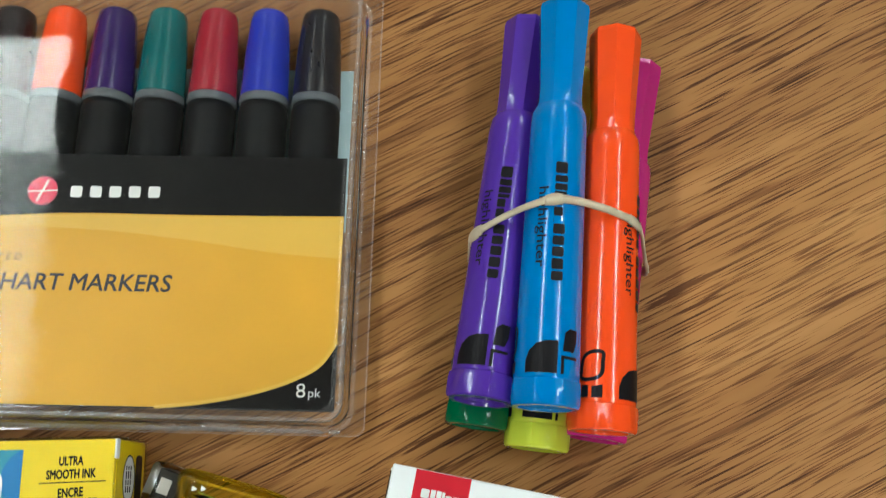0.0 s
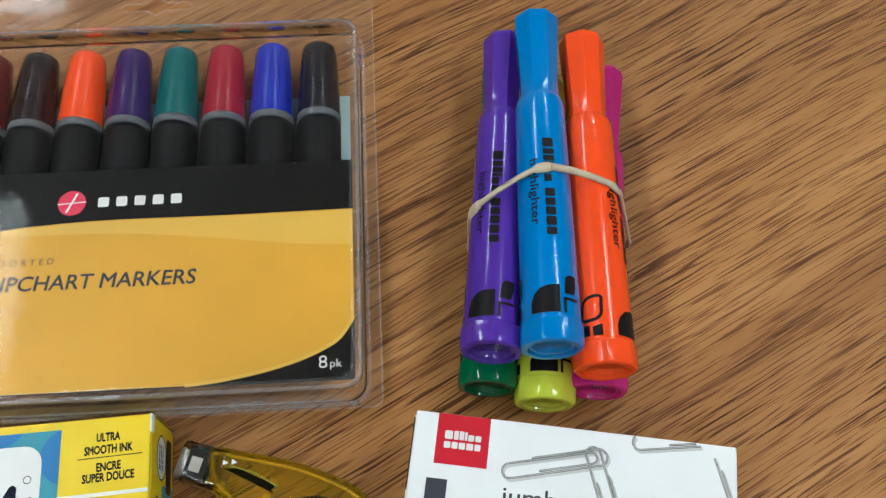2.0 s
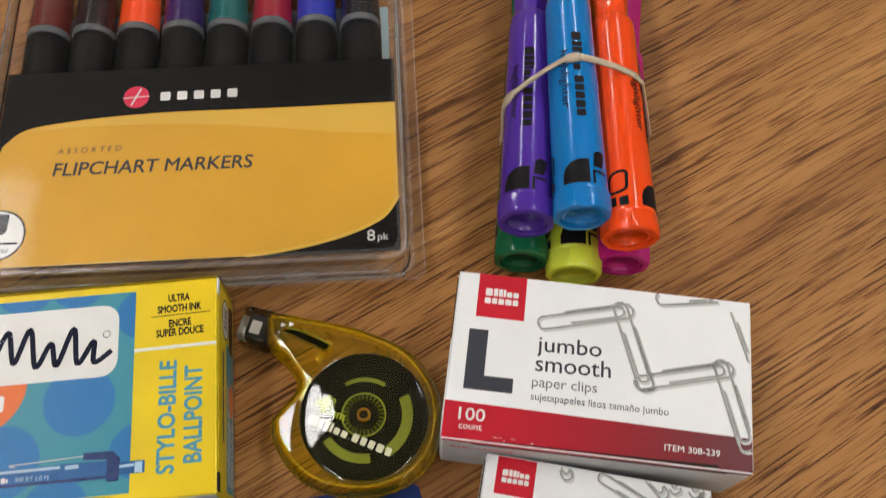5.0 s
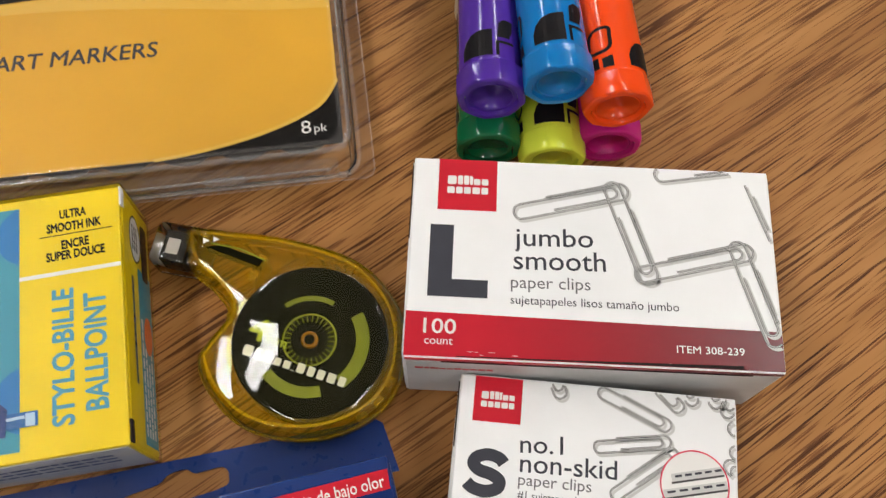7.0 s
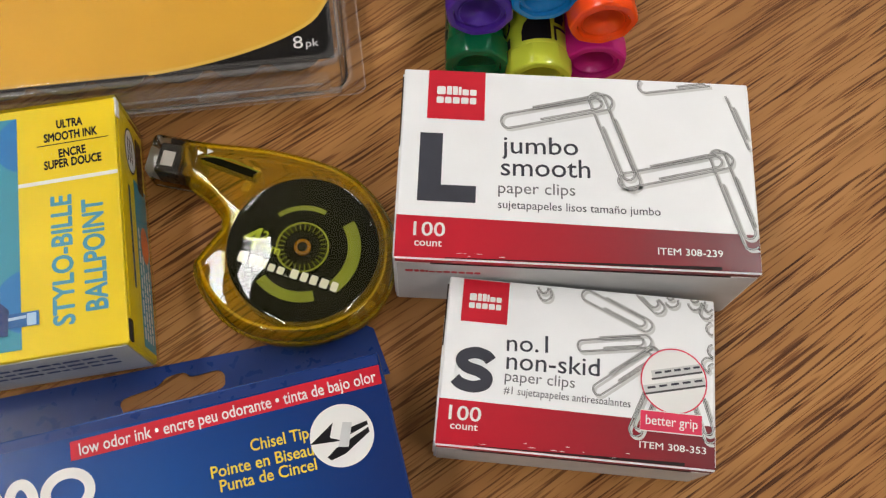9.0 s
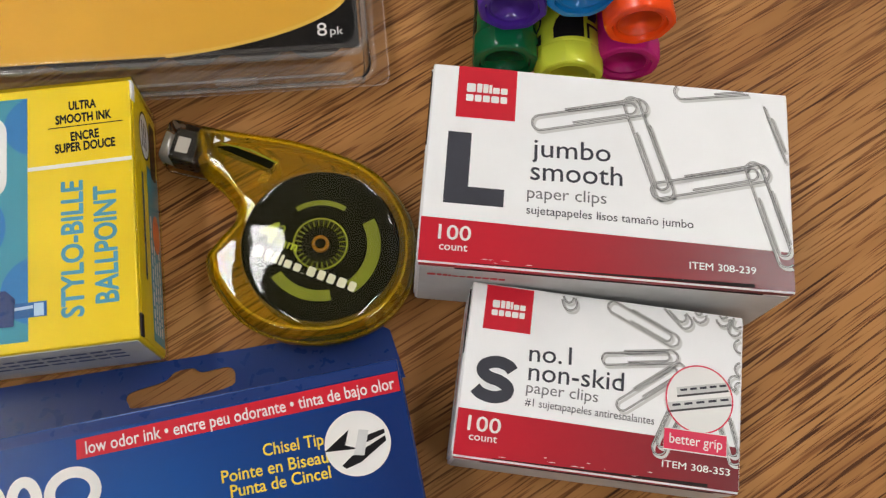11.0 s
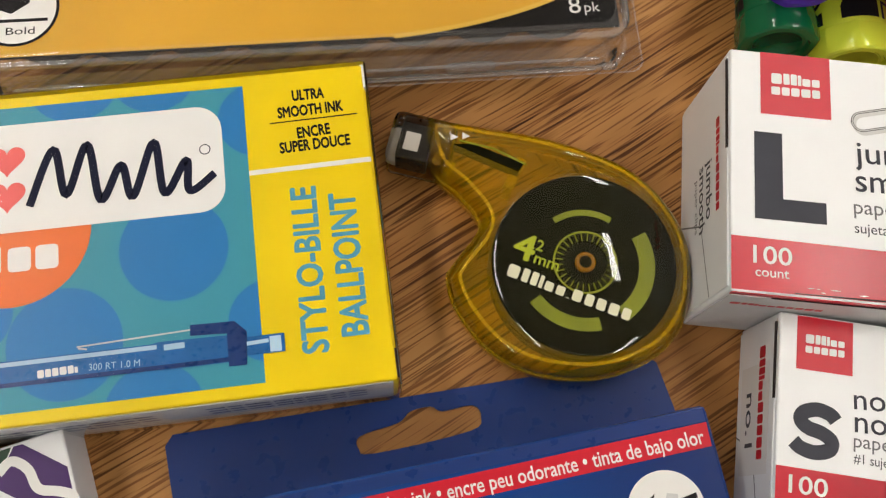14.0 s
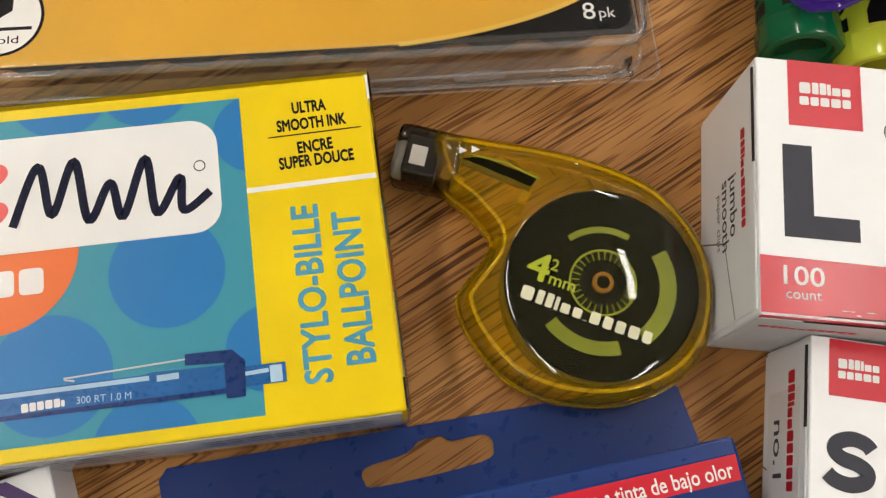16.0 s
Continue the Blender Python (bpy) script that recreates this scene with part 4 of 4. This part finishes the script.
hang = spline([(-89.5, 158.0), (-86.5, 156.6), (-79.0, 156.8), (-75.6, 154.6), (-72.0, 156.8), (-64.5, 156.8), (-61.5, 158.2), (-64.0, 160.6), (-71.0, 160.4), (-75.6, 163.4), (-80.0, 160.4), (-87.0, 160.4)], 4, True)
FLANGE = rounded(-153, -6.2, 9.2, 171, 3)
for ring in (FLANGE, hang, rounded(PL, PB, PR, PT, 6.0, 8)):
    vs = [bm.verts.new((x, y, FZ)) for x, y in ring]
    edges += [bm.edges.new((a, b)) for a, b in zip(vs, vs[1:] + vs[:1])]
bmesh.ops.triangle_fill(bm, edges=edges, use_beauty=True)
part("flange", bm, CLEAR_SHEET, pack, "flat clear plastic flange")
part("flange_edge", merged(stroke(FLANGE, 0.45, FZ, 0.05, True), stroke(hang, 0.6, FZ + 0.05, 0.25, True)), CLEAR_EDGE, pack)


for pane in list(pack.children) + [c for c in pens.children if c.name.startswith("wrap")]:
    if pane.name.split(".")[0] in ("blister", "blister_tray", "blister_top", "blister_window", "blister_rim", "blister_bead", "front_wall", "flange", "flange_edge", "wrap"):
        pane.visible_shadow = False


# ---- highlighters held by a rubber band ----
def axis_pose(base, end, roll=0.0):
    """x runs from the flat end to the cap, z stays as upright as it can."""
    b, e = Vector(base) * MM, Vector(end) * MM
    x = (e - b).normalized()
    y = Vector((0, 0, 1)).cross(x).normalized()
    z = x.cross(y)
    m = Matrix((x, y, z)).transposed().to_4x4()
    return Matrix.Translation(b) @ m @ Matrix.Rotation(radians(roll), 4, "X")


def body_radius(x):
    return 9.3 - (x - 8) * 0.9 / 78


def on_barrel(bm, lift=0.16):
    """Bends a flat print (x towards the flat end, y to the right) round the barrel."""
    for v in bm.verts:
        x, y, z = v.co
        r = body_radius(x)
        a = y / r
        v.co = (x, -(r + lift + z) * math.sin(a), (r + lift + z) * math.cos(a))
    bmesh.ops.recalc_face_normals(bm, faces=bm.faces)
    return bm


def grid_patch(outline, step=1.0):
    """A flat patch in narrow strips, so that it can be bent."""
    ys = [p[1] for p in outline]
    n = max(2, int((max(ys) - min(ys)) / step))
    bms = []
    for i in range(n):
        y0 = min(ys) + (max(ys) - min(ys)) * i / n
        y1 = min(ys) + (max(ys) - min(ys)) * (i + 1) / n
        pts = clip_poly(outline, -999, y0, 999, y1)
        if len(pts) > 2:
            bms.append(sheet(pts, 0, 0.0))
    return merged(*bms)


def octagon(x, r, k):
    """A ring about the x axis that goes from round (k = 0) to eight flats (k = 1)."""
    ring = []
    for i in range(32):
        a = 2 * math.pi * i / 32
        local = (a + math.pi / 8) % (math.pi / 4) - math.pi / 8
        rr = r * (1 - k + k * 1.04 * math.cos(math.pi / 8) / math.cos(local))
        ring.append((x, rr * math.cos(a), rr * math.sin(a)))
    return ring


def highlighter(name_of, colour, base, end, roll, label):
    ob = thing("highlighter", axis_pose(base, end, roll), label, "highlighter", "banded highlighters")
    skin = moulded("highlighter_" + name_of, colour, 0.16, 0.12)
    part("barrel", lathe([(7.0, 9.3), (8.0, 9.3), (84, 8.42), (87.5, 8.2), (89.6, 7.3), (90.4, 6.6)], 40), skin, ob, name_of + " glossy barrel", smooth=True)
    plug = part("end_plug", loft([octagon(x, r, 0.55) for x, r in ((7.2, 9.6), (5.4, 9.8), (1.2, 9.8), (0.4, 9.6), (0, 9.1), (0, 7.6), (1.2, 7.2), (1.4, 0.5))], True, True), skin, ob, "softly octagonal end plug")
    plug.data.shade_smooth()
    plug.data.set_sharp_from_angle(angle=radians(30))
    part("plug_dimple", lathe([(0.9, 6.4), (0.7, 6.2), (1.2, 5.6), (1.25, 0.3)], 24), skin, plug, smooth=True)
    facets = [octagon(x, r, k) for x, r, k in ((89.4, 7.2, 0.0), (91.5, 6.7, 0.3), (96, 6.6, 0.8), (106, 7.0, 1.0), (116, 7.5, 1.0), (122.6, 7.85, 1.0), (124.2, 7.5, 1.0), (124.8, 6.4, 1.0))]
    cap = part("cap", loft(facets, False, True), skin, ob, name_of + " faceted cap")
    cap.data.shade_smooth()
    cap.data.set_sharp_from_angle(angle=radians(14))

    def flat_text(text, x_from, x_to, right, high, bold):
        bm = letters(text, (0, 0), (abs(x_from - x_to), 0), high, 0, bold)
        for v in bm.verts:
            v.co = (x_from - v.co.x, right + v.co.y, 0)
        return on_barrel(bm, 0.22)

    part("lettering", flat_text("highlighter", 62, 38, -5.4, 2.9, 0.008), BLACK_INK, ob, "black lettering along the barrel")
    bars = word_bars((0, 0), (36, 0), 3.4, 0, MIXED + [(0.5, 0.02)] + CAPS, 0.16)
    for v in bars.verts:
        v.co = (70 - v.co.x, -0.9 + v.co.y, 0)
    part("brand_print", on_barrel(bars, 0.2), BLACK_INK, ob, "black bars along the barrel")
    dshape = [(8.6, -7.0), (8.6, 2.0), (17.6, 2.0), (17.4, -1.5), (16.6, -4.0), (14.6, -6.0), (12.0, -7.0)]
    leaf = [(14.8, 3.4), (14.8, 7.0), (17.5, 8.0), (21.0, 8.2), (21.2, 5.5), (20.0, 3.9)]
    hook = [(13.6, 3.0), (13.6, 8.4), (12.7, 8.4), (12.7, 3.9), (8.6, 3.9), (8.6, 3.0)]
    for pts in (dshape, leaf, hook):
        part("black_mark", on_barrel(grid_patch(pts)), BLACK_INK, ob, "black printed shape")
    for pts in ([(8.6, -18.0), (8.6, -15.6), (12.0, -15.6), (12.0, -17.4)], [(8.6, -14.6), (8.6, -11.6), (12.2, -11.6), (11.6, -14.6)]):
        part("black_mark", on_barrel(grid_patch(pts)), BLACK_INK, ob, "black printed shape")
    leaf_line = spline([(13.8, -17.6), (13.8, -14.0), (15.2, -11.9), (18.4, -11.6), (21.2, -11.7), (21.2, -15.0), (19.6, -17.2), (16.4, -17.8)], 4, True)
    part("leaf_mark", on_barrel(stroke(leaf_line, 1.0, 0, 0.02, True)), BLACK_INK, ob, "black leaf outline")
    return ob


PENS = [("green", (0.003, 0.12, 0.045), (44.0, 57.5, 9.8), (61.0, 181, 7.7), 0, "green highlighter under the banded bundle"),
        ("yellow", (0.66, 0.74, 0.06), (62.0, 51.0, 9.8), (76.5, 175, 8.6), 8, "yellow-green highlighter lying under the banded bundle"),
        ("pink", (0.52, 0.012, 0.20), (79.5, 54.0, 9.8), (98.5, 177, 8.6), 0, "magenta pink highlighter under the banded bundle"),
        ("purple", (0.082, 0.026, 0.34), (44.8, 63.5, 28.6), (61.6, 185, 19.5), -12, "purple highlighter on top of the banded bundle"),
        ("blue", (0.003, 0.205, 0.58), (62.6, 61.0, 36.0), (71.6, 184.5, 33.0), 0, "sky blue highlighter on top of the banded bundle"),
        ("orange", (1.0, 0.080, 0.008), (79.0, 55.0, 29.6), (88.2, 178.5, 27.2), 62, "fluorescent orange highlighter on top of the banded bundle")]
for p in PENS:
    highlighter(*p)


def rubber_band(y_mid):
    """A band stretched round the bundle where it crosses y_mid."""
    pts = []
    for _, _, b, e, _, _ in PENS:
        k = (y_mid - b[1]) / (e[1] - b[1])
        cx, cz, r = b[0] + (e[0] - b[0]) * k, b[2] + (e[2] - b[2]) * k, body_radius(k * 124) + 0.7
        pts += [(cx + r * math.cos(radians(a)), cz + r * math.sin(radians(a))) for a in range(0, 360, 10)]
    pts = sorted(set(pts))

    def half(seq):
        out = []
        for p in seq:
            while len(out) > 1 and (out[-1][0] - out[-2][0]) * (p[1] - out[-2][1]) - (out[-1][1] - out[-2][1]) * (p[0] - out[-2][0]) <= 0:
                out.pop()
            out.append(p)
        return out

    hull = half(pts)[:-1] + half(pts[::-1])[:-1]
    hull = spline(hull, 3, True)
    cx = sum(p[0] for p in hull) / len(hull)
    rings = []
    for i, p in enumerate(hull):
        a, b = Vector(hull[i - 1]), Vector(hull[(i + 1) % len(hull)])
        d = (b - a).normalized()
        nx, nz = d.y, -d.x
        y = y_mid - 0.010 * (p[0] - cx) ** 2 + 0.10 * (p[0] - cx) * 0 + (6 if p[1] > 20 else 2)
        wide = 1.35 + 0.35 * math.sin(i * 0.35)
        twist = 0.5 * math.sin(i * 0.23)
        ring = []
        for u, v in ((-1, -0.4), (-1, 0.4), (0, 0.62), (1, 0.4), (1, -0.4), (0, -0.62)):
            uu, vv = u * wide, v * 0.9 + u * twist * 0.5
            ring.append((p[0] + nx * vv, y + uu, max(0.4, p[1] + nz * vv)))
        rings.append(ring)
    ob = part("rubber_band", loft(rings + [rings[0]], False, False), RUBBER, None, smooth=True)
    return tagged(ob, "cream rubber band stretched round the highlighters", "rubber band")


rubber_band(113.0)


# ---- correction tape dispenser ----
tape = thing("correction_tape", pose(-0.013, 0.006, 0.0008), "translucent amber correction tape dispenser with a black reel", "correction tape")
outline = spline([(-31.5, 38.2), (-31.5, 27.0), (-25.5, 19.5), (-22.0, 12.0), (-28.2, 4.4), (-30.9, 0.2), (-29.0, -8.0), (-22.5, -17.5), (-13.0, -23.2), (0.5, -25.4), (13.5, -22.0), (22.0, -14.0), (25.6, -1.5), (23.6, 10.5), (15.0, 22.5), (-1.0, 31.0), (-18.0, 36.0)], 7, True)


def inset_ring(amount, z, pts=outline):
    k = len(pts)
    ring = []
    for i, p in enumerate(pts):
        a, b = Vector(pts[i - 2]), Vector(pts[(i + 2) % k])
        d = (b - a).normalized()
        ring.append((p[0] - d.y * amount, p[1] + d.x * amount, z))
    return ring


part("shell", loft([inset_ring(1.6, 0.0), inset_ring(0.5, 0.7), inset_ring(0.0, 2.0), inset_ring(0.0, 6.4), inset_ring(0.5, 6.7), inset_ring(0.5, 7.1), inset_ring(0.0, 7.4), inset_ring(0.2, 9.0), inset_ring(0.8, 10.4), inset_ring(1.8, 11.6), inset_ring(3.0, 12.1)], False, True), AMBER, tape, "clear amber shell", smooth=True)
# cloudy amber here paints the rim's glow
part("seam", loft([inset_ring(0.5, 6.5), inset_ring(-0.25, 6.6), inset_ring(-0.25, 7.2), inset_ring(0.5, 7.3)], False, False), AMBER_DEEP, tape, "amber seam with rim glow put into its colour", smooth=True)
part("inner_wall", loft([inset_ring(2.6, 0.6), inset_ring(2.4, 4.5)], False, False), AMBER_DEEP, tape, "amber inner wall", smooth=True)
reel = part("reel", loft([[(r * math.cos(2 * math.pi * i / 56), r * math.sin(2 * math.pi * i / 56), z) for i in range(56)] for r, z in ((20.4, 1.6), (21.0, 2.2), (21.0, 12.2), (20.6, 12.5))]), DISC_BLACK, tape, "olive-black reel disc")


def arc_band(r0, r1, a0, a1, z):
    return sheet(ellipse(0, 0, r1, r1, 24, a0, a1) + ellipse(0, 0, r0, r0, 24, a0, a1)[::-1], z, 0.05)


part("reel_window", arc_band(12.4, 16.0, -62, 22, 12.55), OLIVE_DIM, reel, "olive window arc")
part("reel_window", arc_band(12.6, 15.6, -150, -84, 12.55), OLIVE_DIM, reel, "olive window arc")
part("reel_window", arc_band(11.2, 12.6, 52, 118, 12.55), OLIVE_DIM, reel, "olive window arc")
hub = part("hub", loft([[(r * math.cos(2 * math.pi * i / 40), r * math.sin(2 * math.pi * i / 40), z) for i in range(40)] for r, z in ((7.4, 12.4), (7.4, 13.0), (6.8, 13.2), (5.0, 13.1), (4.8, 12.7), (2.4, 12.7), (2.2, 13.4), (1.2, 13.6))]), DISC_BLACK, tape, "ribbed hub")
for i in range(28):
    a = 2 * math.pi * i / 28
    part("hub_rib", stroke([(5.0 * math.cos(a), 5.0 * math.sin(a)), (7.0 * math.cos(a), 7.0 * math.sin(a))], 0.24, 13.22, 0.03), OLIVE, hub)
part("hub_ring", stroke(ellipse(0, 0, 7.1, 7.1, 40), 0.45, 13.2, 0.03, True), OLIVE, hub)
part("hub_well", sheet(ellipse(0, 0, 4.7, 4.7, 32), 12.76), DISC_BLACK, hub)
part("hub_pin", loft([[(r * math.cos(2 * math.pi * i / 24), r * math.sin(2 * math.pi * i / 24), z) for i in range(24)] for r, z in ((2.4, 12.8), (2.3, 13.6), (1.6, 13.8), (1.2, 13.3), (0.3, 13.3))]), AMBER_SOLID, hub, "amber pin", smooth=True)
dome = part("dome", loft([[(r * math.cos(2 * math.pi * i / 64), r * math.sin(2 * math.pi * i / 64), z) for i in range(64)] for r, z in [(22.4, 11.8)] + spline([(22.2, 12.5), (20.6, 13.3), (18.0, 13.9), (14.5, 14.6), (11.0, 15.3), (7.5, 15.95), (4.5, 16.35), (1.5, 16.55)], 4)], False, True), CLEAR_DOME, tape, "clear domed window", smooth=True)
dome.visible_shadow = False
part("brand_print", word_bars((-18.6, -1.2), (8.0, -14.4), 3.7, 13.4, [(w, h * 0.8) for w, h in MIXED] + [(0.35, 0.05)] + [(w, h * 0.75) for w, h in CAPS], 0.28), WHITE_INK, dome, "white bars")
part("lettering", letters("4", (-16.6, 3.2), (-12.2, 1.0), 6.2, 13.5, 0.02), LIME_INK, dome, "lime figures")
part("lettering", letters(".2", (-11.6, 4.2), (-9.4, 3.2), 2.6, 13.5, 0.01), LIME_INK, dome, "lime figures")
part("lettering", letters("mm", (-11.8, 0.9), (-6.6, -1.6), 2.8, 13.5, 0.01), LIME_INK, dome, "lime letters")
for t in (-62, -48, -34, 4, 150):
    c, s = math.cos(radians(t)), math.sin(radians(t))
    part("rim_clip", box(-0.9, 0.9, -1.6, 1.6, 2.0, 9.4, 0.4), AMBER_DEEP, tape, "small amber rim clip", m=Matrix.Translation((24.2 * c, 24.2 * s, 0)) @ Matrix.Rotation(radians(t), 4, "Z"))
# wall thickness line, with the lit rim's glow in its colour
for inset, z in ((2.7, 12.14),):
    ring = [(x, y) for x, y, _ in inset_ring(inset, 0)]
    part("wall_edge", stroke(ring, 0.8, z, 0.06, True), AMBER_DEEP, tape, "amber wall edge with rim glow put into its colour")
# the neck: tape guide, roller block and clear cap
part("tape_guide", sheet([(-26.4, 31.2), (-22, 31.0), (-10.6, 25.0), (-12.2, 23.2)], 8.0, 4.15), DISC_BLACK, tape, "dark tape guide")
part("tape_run", stroke([(-25, 32.0), (-17, 29.2), (-10, 24.6)], 0.4, 12.2, 0.05), OLIVE, tape, "pale edge of the tape")
for x, y in ((-11.5, 25.5), (-14.0, 21.5), (-28.0, 26.2), (-30.0, 28.6)):
    part("neck_post", box(x - 1.3, x + 1.3, y - 1.7, y + 1.7, 1.5, 11.0, 0.5), AMBER_DEEP, tape, "small amber post", m=Matrix.Translation((x, y, 0)) @ Matrix.Rotation(radians(-32), 4, "Z") @ Matrix.Translation((-x, -y, 0)))
NECK = Matrix.Translation((-34.0, 33.2, 0)) @ Matrix.Rotation(radians(-19), 4, "Z")
tip_block = part("tip_block", box(-5.0, 2.6, -4.6, 4.6, 1.5, 10.0, 0.6), TIP_BLACK, tape, "black tip block", m=NECK)
part("tape_patch", sheet(quad(-3.6, -2.6, 0.0, 2.0), 10.05), CARD_GREY, tip_block, "white tape patch", m=NECK)
part("tip_roller", lathe([(-4.2, 1.8), (4.2, 1.8)], 16), WHITE_INK, tape, "white roller", smooth=True, m=NECK @ Matrix.Translation((-5.4, 0, 4.0)) @ Matrix.Rotation(radians(90), 4, "Z"))
part("tip_cap", box(-7.2, 8.2, -6.2, 6.2, 0.2, 12.4, 1.8, 3), CLEAR_CAP, tape, "clear smoky tip cap", smooth=True, m=NECK)
part("neck_sleeve", box(2.4, 7.2, -5.2, 5.2, 1.0, 11.6, 0.8), CLEAR_CAP, tape, "clear sleeve", m=NECK)
for x in (-26.8, -24.0):
    part("arrow_mark", sheet([(x, 33.9), (x + 1.7, 32.8), (x - 0.2, 32.2)], 12.2, 0.03), WHITE_INK, tape, "white arrow mark")


# ---- the corner of one more carton ----
KH = 14.0
last = thing("striped_box", pose(-0.1272, -0.0195, 0, 0, 0, 13.0), "white carton with a purple wave and dark green print", "box")
part("carton", box(-95, 0, -80, 0, 0, KH, 0.5), CARD_WHITE, last, "white carton")
Z = KH + 0.05
part("green_field", sheet([(-94, -0.6), (-10.5, -0.6), (-15.5, -8.0), (-24, -14), (-94, -16)], Z), GREEN_INK, last, "dark green print")
part("purple_wave", sheet([(-10.0, -0.6), (-8.2, -0.7), (-0.6, -8.0), (-0.6, -19.0), (-5.0, -17.0), (-15.4, -7.4), (-13.0, -4.4)], Z + 0.06), PURPLE_INK, last, "purple wave")
part("white_wave", stroke(spline([(-14.0, -5.0), (-11.0, -3.4), (-8.2, -6.0), (-7.0, -10.4), (-3.4, -12.2), (-0.8, -14.0), (-0.6, -17.0)], 6), 2.0, Z + 0.12), WHITE_INK, last, "white wave")
